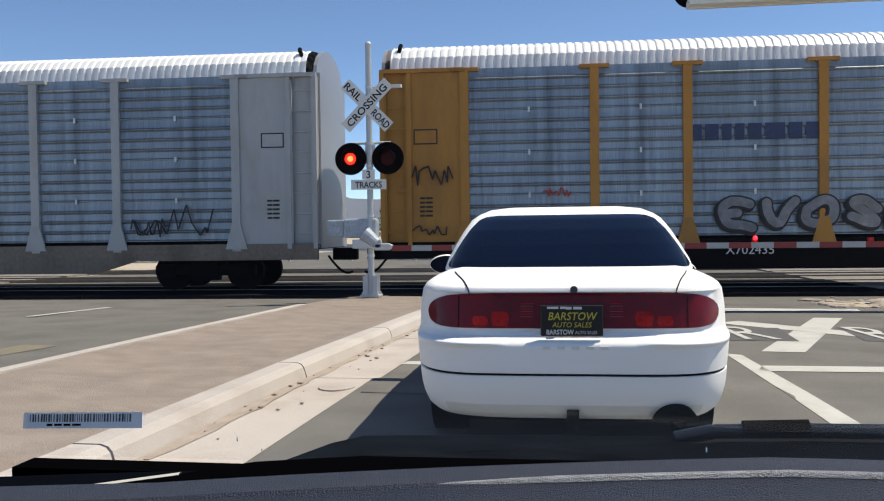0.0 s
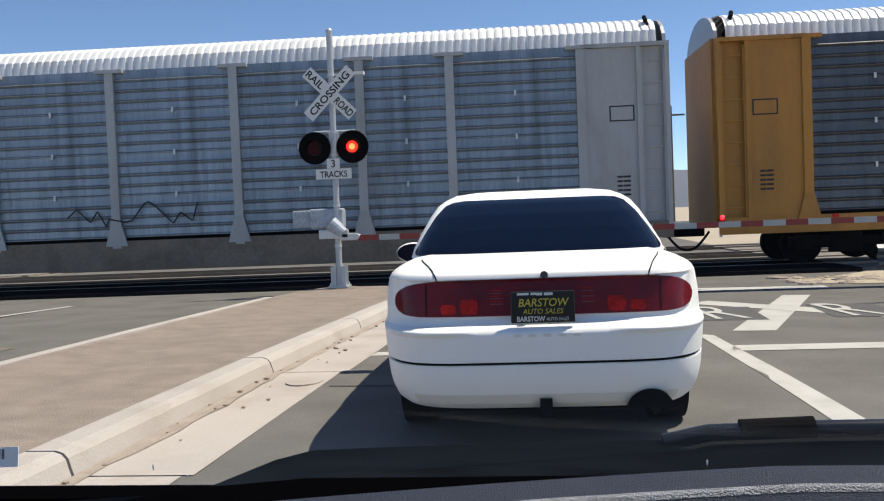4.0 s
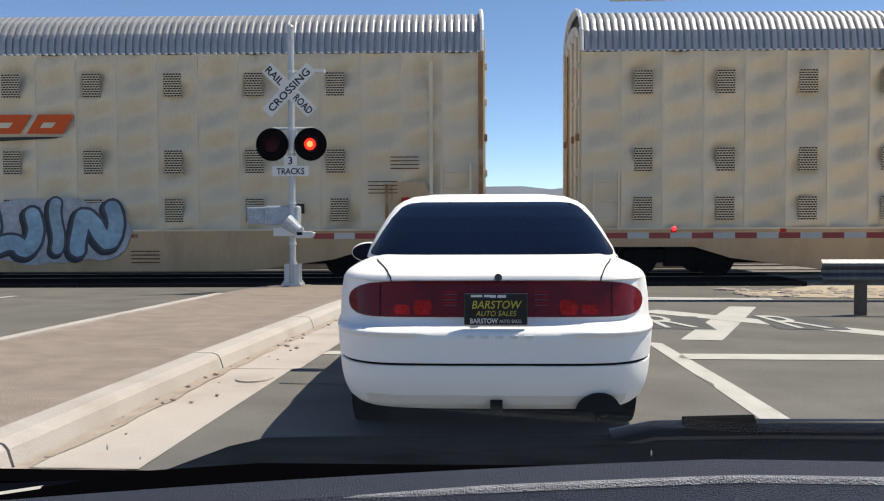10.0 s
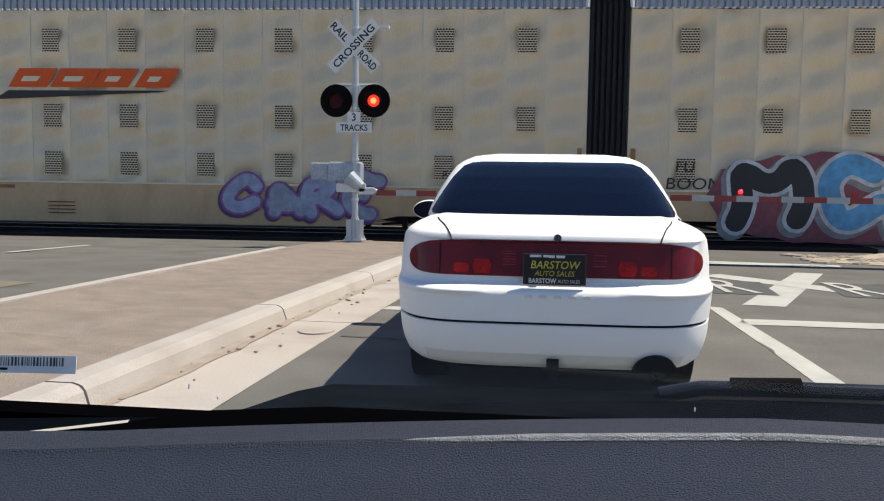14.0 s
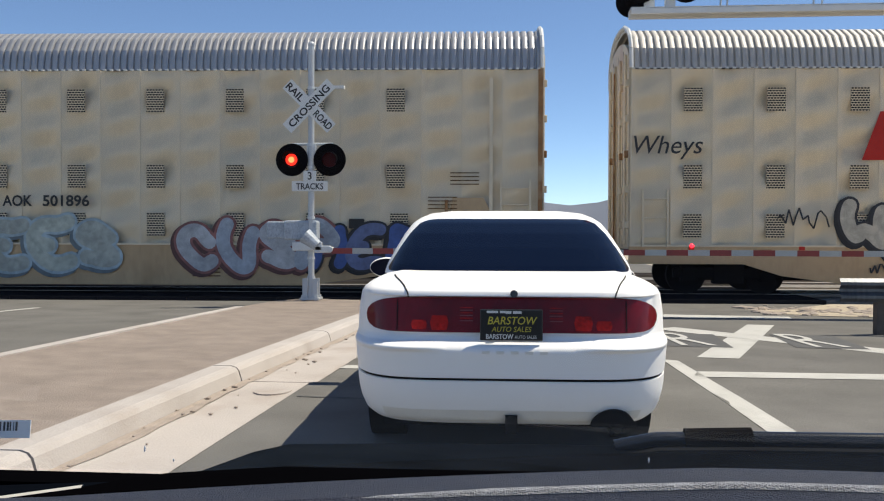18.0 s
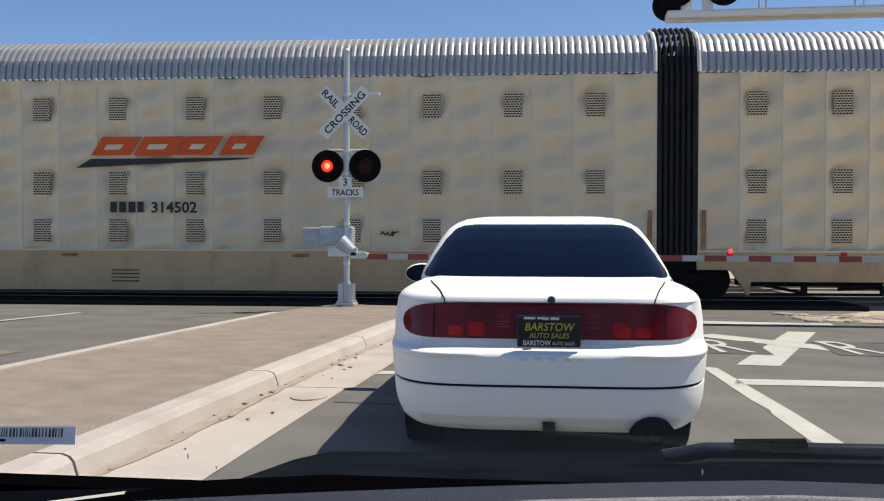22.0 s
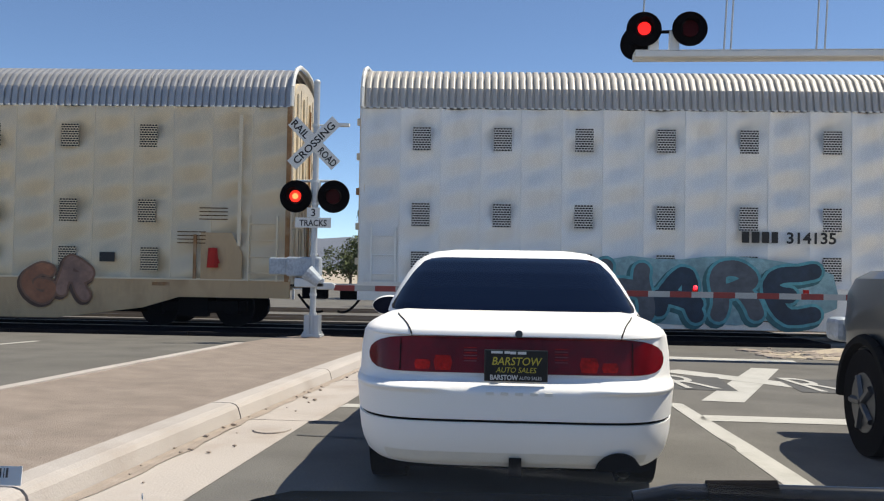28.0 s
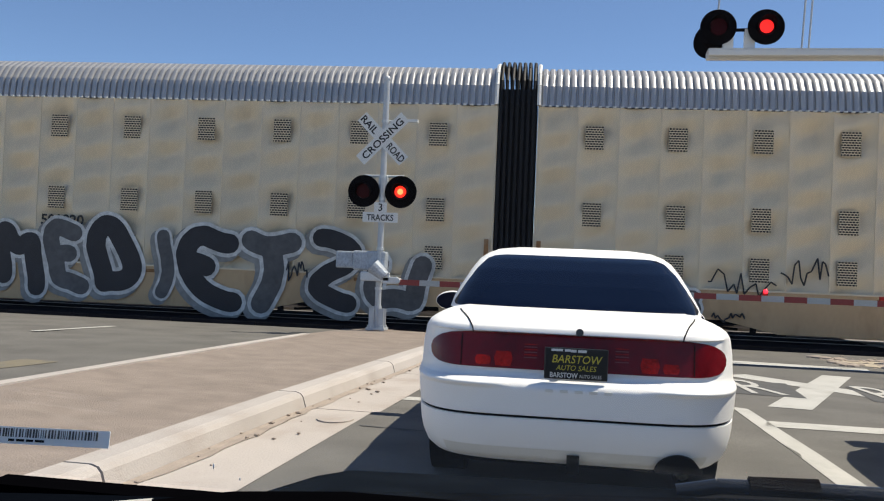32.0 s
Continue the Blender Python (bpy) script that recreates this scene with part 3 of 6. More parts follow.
def logo_shape(parent, x, z):
    """A slanted orange mark of four plain shapes over a black streak."""
    y = NEAR - 0.042
    for i, w in enumerate((0.92, 0.96, 0.84, 0.8)):
        x0 = x + 0.25 + i * 0.99
        extruded("logo_block", [(x0, z), (x0 + w, z), (x0 + w + 0.27, z + 0.43), (x0 + 0.27, z + 0.43)], 0.006, M["orange"], parent, at=pose(0, y, 0))
        extruded("logo_notch", [(x0 + 0.3, z + 0.13), (x0 + w - 0.24, z + 0.13), (x0 + w - 0.14, z + 0.25), (x0 + 0.38, z + 0.25)], 0.003, M["beige"], parent, at=pose(0, y - 0.004, 0))
    extruded("logo_streak", [(x - 0.1, z - 0.29), (x + 3.8, z - 0.11), (x + 4.05, z - 0.07), (x + 0.25, z - 0.08)], 0.006, M["ink"], parent, at=pose(0, y, 0))


def auto_unit(car, x0, sheets, wall, grille, window, roof, roof_material, first, count, kind_left, length):
    """One box of a two-part car carrier, from x0 backwards."""
    n = round(length / 0.905)
    w = length / n
    for i in range(n):
        piece("panel", sheets[i % 5], wall, car, at=pose(x0 - i * w - 0.015, NEAR, 1.14) @ Matrix.Diagonal((w / AM_PANEL, 1, 1, 1)))
        block_at = x0 - i * w
        piece("rib", RIB, wall, car, at=pose(block_at, NEAR, 1.14))
    piece("rib", RIB, wall, car, at=pose(x0 - length + 0.03, NEAR, 1.14))
    block("inner_wall", x0 - length + 0.02, x0 - 0.02, NEAR + 0.42, NEAR + 0.46, 0.9, 5.12, wall, car)
    block("far_wall", x0 - length + 0.02, x0 - 0.02, -NEAR - 0.06, -NEAR, 0.9, 5.12, wall, car)
    block("deck", x0 - length + 0.02, x0 - 0.02, NEAR + 0.1, -NEAR - 0.1, 1.0, 1.1, M["black"], car)
    for j, z in enumerate((4.41, 2.68, 1.58)):
        for i in range(count):
            x = first - i * AM_STEP
            if j == 2 and (i == 0 and not kind_left):
                x += 0.08
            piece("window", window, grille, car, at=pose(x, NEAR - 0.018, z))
    piece("roof", roof, roof_material, car, at=pose(x0 - 0.05, 0, 0))
    drip = bmesh.new()
    for i in range(int(length / 0.16)):
        x = x0 - 0.1 - i * 0.16
        slab(drip, x - 0.05, x + 0.02, NEAR - 0.02, NEAR + 0.06, 5.095, 5.13)
    part("drip_edge", drip, M["chalk"], car)
    # skirt with a fish belly
    tail, nose = x0 - length, x0
    inner = [(0.0, 0.72), (0.72, 0.72), (1.02, 0.3), (1.08, 0.16), (1.14, 0.16), (1.17, 0.46), (4.2, 0.46), (5.4, 0.2)]
    outer = [(0.0, 0.72), (2.55, 0.72), (3.4, 0.46), (5.4, 0.2)]
    at_tail, at_nose = (outer, inner) if kind_left else (inner, outer)
    prof = [(nose, 1.13), (tail, 1.13)] + [(tail + d, z) for d, z in at_tail] + [(nose - d, z) for d, z in reversed(at_nose)]
    extruded("skirt", prof, 0.08, M["skirt"] if wall is M["beige"] else wall, car, at=pose(0, NEAR - 0.015, 0))
    block("skirt_lip", tail, nose, NEAR - 0.04, NEAR + 0.02, 1.11, 1.15, wall, car)
    for f in (0.14, 0.36, 0.62, 0.86):
        x = tail + length * f
        block("tie_plate", x - 0.2, x + 0.2, NEAR - 0.03, NEAR, 0.97, 1.05, M["rust"], car)
    # brake pipes and levers that hang below the skirt
    for e, s in ((nose, -1),) if kind_left else ((tail, 1),):
        gear = bmesh.new()
        slab(gear, *sorted((e + s * 1.14, e + s * 5.6)), NEAR + 0.06, NEAR + 0.12, 0.15, 0.21)
        tube(gear, (e + s * 1.3, NEAR + 0.1, 0.42), (e + s * 2.3, NEAR + 0.1, 0.22), 0.035, seg=6)
        tube(gear, (e + s * 2.4, NEAR + 0.2, 0.44), (e + s * 4.6, NEAR + 0.2, 0.26), 0.03, seg=6)
        tube(gear, (e + s * 3.1, NEAR + 0.15, 0.3), (e + s * 4.5, NEAR + 0.15, 0.38), 0.045, seg=6)
        for d in (2.35, 4.05, 4.9):
            slab(gear, e + s * d - 0.06, e + s * d + 0.06, NEAR + 0.04, NEAR + 0.14, 0.16, 0.6)
        part("brake_rigging", gear, M["black"], car)
    # black block added to make the space under the skirt dark
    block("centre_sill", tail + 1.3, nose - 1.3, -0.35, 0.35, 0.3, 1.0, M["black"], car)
    # arch rim of the roof at both ends
    for x in (x0 - 0.03, x0 - length + 0.03):
        rim = bmesh.new()
        for a in range(10):
            p, q = math.pi * a / 10, math.pi * (a + 1) / 10
            pts = [(-1.56 * math.copysign(abs(math.cos(t)) ** 0.75, math.cos(t)), 5.12 + 1.15 * abs(math.sin(t)) ** 0.8) for t in (p, q)]
            tube(rim, (x, *pts[0]), (x, *pts[1]), 0.05, seg=6)
        part("roof_rim", rim, M["chalk"], car)


bmr = slab(bmesh.new(), -0.013, 0.013, -0.012, 0.02, 0, 3.96)
RIB = bpy.data.meshes.new("rib")
bmr.to_mesh(RIB)
bmr.free()
RIB_W = RIB.copy()


def mark_on(car, marks):
    """Puts the writing on a car; its places are given for a car two and a half per cent shorter."""
    before = set(car.children)
    for k in marks:
        k(car)
    for ob in car.children:
        if ob not in before:
            ob.matrix_basis = Matrix.Diagonal((1.025, 1, 1, 1)) @ ob.matrix_basis


def car_carrier(label, white=False, tan_roof=False, marks=()):
    """An articulated two-box car carrier, nose at x = 0."""
    global RIB
    car = empty("articulated_autorack", label=label, category="rail car", group="rail cars of the train")
    wall, grille = (M["white_rack"], M["grille_white"]) if white else (M["beige"], M["grille"])
    keep, RIB = RIB, RIB_W if white else RIB
    win = WINDOW_W if white else WINDOW
    panels = PANELS_W if white else PANELS
    roof, rm = (AM_ROOF_TAN, M["roof_tan"]) if tan_roof else (AM_ROOF, M["roof"])
    b = -AM_UNIT - AM_GAP
    auto_unit(car, 0.0, panels, wall, grille, win, roof, rm, -3.34, 10, False, AM_UNIT)
    auto_unit(car, b, panels, wall, grille, win, AM_ROOF_B_TAN if tan_roof else AM_ROOF_B, rm, b - 1.34, 11, True, AM_LEN - AM_UNIT - AM_GAP)
    RIB = keep
    # bellows between the boxes
    x = -AM_UNIT
    for i in range(7):
        xa = x - 0.03 - i * 0.125
        fold = bmesh.new()
        slab(fold, xa - 0.085, xa - 0.01, NEAR - 0.05, -NEAR + 0.05, 0.95, 5.15, 0.015)
        part("bellows_fold", fold, M["bellows"], car)
        arch = bmesh.new()
        for a in range(8):
            p, q = math.pi * a / 8, math.pi * (a + 1) / 8
            pts = [(-1.55 * math.copysign(abs(math.cos(t)) ** 0.75, math.cos(t)), 5.12 + 1.2 * abs(math.sin(t)) ** 0.8) for t in (p, q)]
            tube(arch, (xa - 0.05, *pts[0]), (xa - 0.05, *pts[1]), 0.042, seg=6)
        part("roof_fold", arch, M["bellows"], car)
    block("bellows_core", x - AM_GAP + 0.02, x - 0.02, NEAR + 0.1, -NEAR - 0.1, 0.9, 5.5, M["bellows"], car)
    for s in (x + 0.14, x - AM_GAP - 0.14):
        block("orange_strip", s - 0.05, s + 0.05, NEAR - 0.05, NEAR - 0.02, 1.15, 2.05, M["rust"], car)
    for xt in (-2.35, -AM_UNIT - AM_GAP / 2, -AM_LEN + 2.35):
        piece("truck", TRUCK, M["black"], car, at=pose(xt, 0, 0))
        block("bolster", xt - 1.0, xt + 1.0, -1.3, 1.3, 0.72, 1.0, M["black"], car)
    end_sheet(car, -0.05, 1, 5.9, wall)
    end_sheet(car, -AM_LEN + 0.05, -1, 5.9, wall)
    coupler(car, 0, 1)
    coupler(car, -AM_LEN, -1)
    # nose end: ladder, brake gear, step plate, grab rails
    ladder(car, -0.95, -0.3, 1.1, 2.6, 4, wall)
    block("corner_post", -1.22, -1.14, NEAR - 0.05, NEAR, 1.9, 4.9, wall, car)
    block("corner_band", -0.12, -0.02, NEAR - 0.05, NEAR, 1.1, 5.1, M["rust"] if not white else M["trim_light"], car)
    extruded("end_plate", [(-2.05, 1.14), (-1.1, 1.14), (-1.1, 1.75), (-1.35, 2.2), (-2.05, 2.2)], 0.012, M["skirt"] if not white else M["rack_grey"], car, at=pose(0, NEAR - 0.045, 0))
    hb = bmesh.new()
    tube(hb, (-1.75, NEAR - 0.12, 1.4), (-1.75, NEAR - 0.12, 1.85), 0.13, 0.1, seg=10)
    tube(hb, (-1.75, NEAR - 0.12, 1.85), (-1.6, NEAR - 0.14, 1.5), 0.03, seg=6)
    part("hand_brake", hb, M["maroon"] if not white else M["rust"], car, "rusty red hand brake housing")
    block("lever_post", -2.22, -2.15, NEAR - 0.07, NEAR - 0.03, 1.14, 2.15, M["rust"], car)
    block("small_plate", -4.4, -4.05, NEAR - 0.045, NEAR - 0.03, 1.5, 1.72, M["ink"], car)
    ladder(car, -AM_LEN + 0.3, -AM_LEN + 0.85, 1.1, 2.4, 3, wall)
    for xx, zz in ((-2.1, 2.75), (-2.6, 2.2), (b - 3.0, 0.65), (b - 12.5, 0.65), (-8, 0.65)):
        for i in range(4):
            bars(car, "small_print", xx, zz - i * 0.085, 0.022, (0.28, 0.2, 0.16), M["old_rib"], NEAR - 0.05)
    mark_on(car, marks)
    return car


def number(x, z, digits, prefix=True, h=0.25):
    def put(car):
        xx = x
        if prefix == "AOK":
            lettering("car_mark", "AOK", h, M["ink"], car, x, NEAR - 0.046, z, "black car mark", fat=0.007, width=0.68)
            xx = x + 0.78
        elif prefix:
            xx = bars(car, "letter_bar", x, z, h, (0.16, 0.17, 0.16, 0.14), M["ink"], NEAR - 0.046, space=0.2)
        lettering("car_number", digits, h, M["ink"], car, xx + 0.12, NEAR - 0.046, z, "black car number", fat=0.008, width=1.06)
    return put


def logo(x, z=3.33):
    return lambda car: logo_shape(car, x, z)


def big_word(x, z=3.05):
    """A large red brand word drawn as plain shapes: wedges, slabs, a disc."""
    def put(car):
        y, h = NEAR - 0.044, 1.08

        def shape(pts, x0, w):
            extruded("letter_block", [(x0 + a * w, z + b * h) for a, b in pts], 0.006, M["maroon"], car, at=pose(0, y, 0))

        wedge = [(0, 0), (1, 0), (0.66, 1), (0.34, 1)]
        slab_ = [(0, 0), (1, 0), (1, 1), (0, 1)]
        cup = [(0, 0.25), (0.12, 0.06), (0.3, 0), (0.7, 0), (0.88, 0.06), (1, 0.25), (1, 1), (0, 1)]
        ell = [(0.5 + 0.5 * math.cos(2 * math.pi * i / 28), 0.5 + 0.51 * math.sin(2 * math.pi * i / 28)) for i in range(28)]
        hour = [(0, 0), (1, 0), (0.72, 0.5), (1, 1), (0, 1), (0.28, 0.5)]
        block_ = [(0.06, 0), (0.94, 0), (1, 1), (0, 1)]
        row = ((wedge, 1.14, 0.06), (cup, 1.13, 0.16), (block_, 1.09, 0.12), (ell, 1.27, 0.14), ([(0, 0.36), (1, 0.36), (1, 0.62), (0, 0.62)], 0.46, 0.15), (slab_, 1.41, 0.1), (wedge, 1.29, 0.16), (hour, 1.27, 0.2))
        xx = x
        for pts, w, gap in row:
            shape(pts, xx, w)
            xx += w + gap
        ring = [(xx + 0.17 + 0.2 * math.cos(2 * math.pi * i / 20), z + 0.93 + 0.2 * math.sin(2 * math.pi * i / 20)) for i in range(20)]
        extruded("round_mark", ring, 0.004, M["ink"], car, at=pose(0, y, 0))
        extruded("round_mark", [(xx + 0.17 + (a - xx - 0.17) * 0.8, z + 0.93 + (b - z - 0.93) * 0.8) for a, b in ring], 0.003, M["beige"], car, at=pose(0, y - 0.003, 0))
    return put


SPRAY = {}


def spray(rgb):
    key = tuple(rgb)
    if key not in SPRAY:
        SPRAY[key] = surface("spray_paint", rgb, 0.6, vary=0.35, scale=1.8, fine=9, dirt=(rgb[0] * 0.55 + 0.012, rgb[1] * 0.55 + 0.012, rgb[2] * 0.55 + 0.014), dirt_amount=0.7, dirt_scale=1.6)
    return SPRAY[key]


STROKES = {
    "A": "00 14 20|01 21", "B": "00 04 14 23 12 02|12 21 10 00", "C": "23 14 03 01 10 21", "D": "00 04 14 22 10 00", "E": "24 04 00 20|02 12", "F": "24 04 00|02 12",
    "G": "23 14 03 01 10 21 12", "H": "00 04|20 24|02 22", "I": "10 14", "J": "24 21 10 01", "K": "00 04|24 02 20", "L": "04 00 20", "M": "00 04 12 24 20", "N": "00 04 20 24",
    "O": "03 14 23 21 10 01 03", "P": "00 04 14 23 12 02", "R": "00 04 14 23 12 02|12 20", "S": "23 14 03 21 10 01", "T": "04 24|14 10", "U": "04 01 10 21 24", "V": "04 10 24",
    "W": "04 00 12 20 24", "X": "04 20|24 00", "Z": "04 24 00 20", "i": "10 12|14 14", "v": "03 10 23", "e": "01 22 13 03 00 10 20", "l": "10 14", "n": "00 03 13 22 20", "u": "03 00 10 20 23",
}


def fat_letter(ch, w, h, radius, warp):
    """One letter as fat round strokes in a cell w wide and h high: points in the cell, and faces."""
    pts, faces = [], []
    seg = 0
    for path in STROKES[ch].split("|"):
        line = [Vector((int(q[0]) / 2, int(q[1]) / 4)) for q in path.split()]
        for _ in range(2):  # round the bends
            soft = [line[0]]
            for p, q in zip(line, line[1:]):
                soft += [p.lerp(q, 0.25), p.lerp(q, 0.75)]
            line = soft + [line[-1]]
        line = [Vector(((p.x - 0.5) * w * 0.62, (p.y - 0.5) * h * 0.74)) + warp(p) for p in line]
        for p, q in zip(line, line[1:]):
            d = q - p
            a0 = math.atan2(d.y, d.x) if d.length > 1e-6 else 0.0
            base = len(pts)
            for c, start in ((p, a0 + math.pi / 2), (q, a0 - math.pi / 2)):
                for k in range(7):
                    a = start + math.pi * k / 6
                    pts.append((c.x + radius * math.cos(a), -0.00008 * seg, c.y + radius * math.sin(a)))
            faces.append(tuple(range(base, base + 14)))
            seg += 1
    return pts, faces


def graffiti(x, z, words, h, width, fill, rim, cloud=None, layers=NEAR - 0.05, shear=0.0, fill2=None, wild=1.0):
    """Sprayed words: fat overlapping letters, each leaning its own way, with a drop shadow, a rim and fillings in two tones."""
    def put(car):
        r = random.Random(int(abs(x) * 10) + len(words))
        if cloud:
            pts = [(x + width * (0.5 + 0.56 * math.cos(a) * (0.94 + 0.1 * r.random())), z + h * (0.5 + 0.6 * math.copysign(abs(math.sin(a)) ** 0.5, math.sin(a)) * (0.9 + 0.15 * r.random()))) for a in [i * math.pi / 18 for i in range(36)]]
            extruded("spray_cloud", pts, 0.002, spray(cloud), car, at=pose(0, layers + 0.006, 0))
        natural = [0.55 if c in "Iil" else 1.25 if c in "MW" else 1.0 for c in words]
        total = sum(natural)
        second = fill2 or tuple(min(1.0, c * 0.7 + 0.08) for c in fill)
        cx = x
        for i, c in enumerate(words):
            w = width * natural[i] / total
            lean, lift, grow = r.uniform(-9, 9) * wild, r.uniform(-0.06, 0.08) * h * wild, r.uniform(0.96, 1.12)
            ca, sa = math.cos(radians(lean)), math.sin(radians(lean))
            phase = r.uniform(0, 9)

            def warp(p):
                return Vector((0.07 * h * math.sin(p.y * 4.2 + phase), 0.06 * h * math.sin(p.x * 3.7 + phase * 1.7)))

            fat = min(0.135 * h, 0.2 * w)
            under = None
            for name, radius, depth, push, col in (("sprayed_letter", fat * 1.38, 0.003, 0.0, rim), ("letter_shadow", fat * 1.5, 0.0, -0.05, tuple(k * 0.4 for k in rim)), ("letter_fill", fat, 0.008, 0.0, fill if i % 2 == 0 else second)):
                pts, fs = fat_letter(c, w * 1.08, h * grow, radius, warp)
                out = []
                for u, y, v in pts:
                    u += shear * v
                    out.append((cx + w / 2 + u * ca - v * sa + push * h, layers - depth - 0.0012 * (i % 2) + y, z + h * 0.5 + lift + u * sa + v * ca + push * h))
                ob = piece(name, mesh_of(name, out, fs), spray(col), under or car)
                under = under or ob
            cx += w
    return put


def sprayed(words, x, z, h, width, shear=0.1):
    """Thin black words from a marker or spray can."""
    return lambda car: lettering("sprayed_word", words, h, spray((0.02, 0.02, 0.025)), car, x, NEAR - 0.02, z, "black sprayed words", width=width, shear=shear)


def scribble(x, z, w, h, rgb, seed):
    """A thin sprayed tag."""
    def put(car):
        r = random.Random(seed)
        bm = bmesh.new()
        p = Vector((x, NEAR - 0.054, z + h * 0.5))
        n = 14
        for i in range(n):
            q = Vector((x + w * (i + 1) / n + r.uniform(-0.5, 0.5) * w / n, NEAR - 0.054, z + h * r.random()))
            tube(bm, p, q, 0.018, seg=5)
            p = q
        part("sprayed_tag", bm, spray(rgb), car)
    return put


# ---- older single car carriers ----
OC_LEN = 28.3
OC_ROOF = ribbed_roof("roof", OC_LEN - 0.5, 0.18, 1.5, 5.05, 5.78, depth=0.03)


def corrugated(name, w, h, pitch=0.222, seed=0):
    """A wall sheet in four lapped tiers with narrow sloped ledges running along it."""
    verts, faces = [], []
    rows = []
    tier = h / 4
    for k in range(4):
        z0, n = k * tier, 4
        rows += [(z0, -0.035), (z0 + 0.012, -0.035), (z0 + 0.045, 0.004)]
        for i in range(1, n):
            z = z0 + i * tier / n
            rows += [(z - 0.055, 0.012), (z - 0.016, -0.04), (z, -0.044), (z + 0.034, 0.002)]
        rows += [(z0 + tier - 0.10, 0.012), (z0 + tier - 0.01, 0.016)]
    for zz, d in rows:
        verts += [(0, d, min(zz, h)), (-w, d, min(zz, h))]
    for i in range(len(rows) - 1):
        faces.append((2 * i, 2 * i + 1, 2 * i + 3, 2 * i + 2))
    return mesh_of(name, verts, faces)


SHEETS = {}


def rack_sheet(w, material):
    key = (round(w, 2), material.name)
    if key not in SHEETS:
        SHEETS[key] = corrugated("side_sheet", w, 3.86)
    return SHEETS[key]


def rack_car(label, frame_material, sheets, sill, marks=(), dark_sill=False):
    """A single flat car with a car rack on it, nose at x = 0."""
    car = empty("autorack", label=label, category="rail car", group="rail cars of the train")
    bays = [2.92, 2.04, 2.9, 2.9, 2.9, 2.9, 2.9, 2.04, 2.92]
    x = -1.94
    posts = [x]
    for w in bays:
        piece("side_sheet", rack_sheet(w - 0.2, sheets), sheets, car, at=pose(x - 0.1, NEAR + 0.03, 1.2))
        for k in range(1, 4):
            block("tier_latch", x - w / 2 - 0.025, x - w / 2 + 0.025, NEAR - 0.015, NEAR + 0.02, 1.14 + k * 0.965, 1.26 + k * 0.965, M["aluminium"], car)
        x -= w
        posts.append(x)
    for p in posts:
        block("post", p - 0.1, p + 0.1, NEAR - 0.05, NEAR + 0.08, 0.95, 5.0, frame_material, car)
        extruded("post_foot", [(p - 0.26, 1.0), (p + 0.26, 1.0), (p + 0.1, 1.6), (p - 0.1, 1.6)], 0.05, frame_material, car, at=pose(0, NEAR - 0.06, 0))
        block("post_cap", p - 0.33, p + 0.33, NEAR - 0.07, NEAR + 0.05, 4.98, 5.06, frame_material, car)
    for xa in (0.0, -OC_LEN):
        s = -1 if xa == 0 else 1
        block("end_panel", min(xa + s * 0.62, xa + s * 1.94), max(xa + s * 0.62, xa + s * 1.94), NEAR - 0.0, NEAR + 0.06, 1.1, 5.0, frame_material, car)
        block("end_post", min(xa, xa + s * 0.1), max(xa, xa + s * 0.1), NEAR - 0.05, NEAR + 0.1, 1.0, 5.0, frame_material, car)
        block("end_post", min(xa + s * 0.62, xa + s * 0.72), max(xa + s * 0.62, xa + s * 0.72), NEAR - 0.05, NEAR + 0.1, 1.0, 5.0, frame_material, car)
        block("end_back", min(xa, xa + s * 0.62), max(xa, xa + s * 0.62), NEAR + 0.12, NEAR + 0.18, 1.0, 5.0, frame_material, car)
        ladder(car, *sorted((xa + s * 0.12, xa + s * 0.6)), 1.1, 4.9, 8, frame_material, NEAR)
        block("roof_cap", min(xa, xa + s * 1.94), max(xa, xa + s * 1.94), NEAR - 0.07, NEAR + 0.05, 4.98, 5.07, frame_material, car)
        # end doors and arched end sheet
        block("end_door", xa - 0.05 if s > 0 else xa - 0.04, xa + 0.04 if s > 0 else xa + 0.05, -1.35, 1.35, 1.0, 5.1, M["roof"] if frame_material is M["rack_grey"] else frame_material, car)
        outline = [(-1.42, 5.0)] + [(-1.4 * math.cos(math.pi * i / 10), 5.05 + 0.75 * math.sin(math.pi * i / 10)) for i in range(11)] + [(1.42, 5.0)]
        verts = [(xa + s * 0.02, y, z) for y, z in outline] + [(xa + s * 0.10, y, z) for y, z in outline]
        k = len(outline)
        piece("end_arch", mesh_of("end_arch", verts, [tuple(range(k)), tuple(range(2 * k - 1, k - 1, -1))] + [(i, i + k, (i + 1) % k + k, (i + 1) % k) for i in range(k)]), M["roof"], car)
        box = bmesh.new()
        for i in range(7):
            a, b = 0.2 + i * 0.13, 0.2 + (i + 1) * 0.13
            tube(box, (xa + s * (0.1 + 0.4 * math.sin(a)), -1.25, 5.0 + i * 0.1), (xa + s * (0.1 + 0.4 * math.sin(b)), -1.2, 5.0 + (i + 1) * 0.1), 0.05, seg=6)
        part("roof_hose", box, M["black"], car)
        coupler(car, xa, -s)
        plate = [(0, 0), (0.55, 0), (0.55, 0.34), (0, 0.34)]
        extruded("data_plate", [(xa + s * 1.05 - 0.28 + a, 3.35 + b) for a, b in ((0, 0), (0.55, 0), (0.55, 0.03), (0.03, 0.03), (0.03, 0.32), (0.52, 0.32), (0.52, 0.03), (0.55, 0.03), (0.55, 0.35), (0, 0.35))], 0.003, M["ink"], car, at=pose(0, NEAR - 0.004, 0))
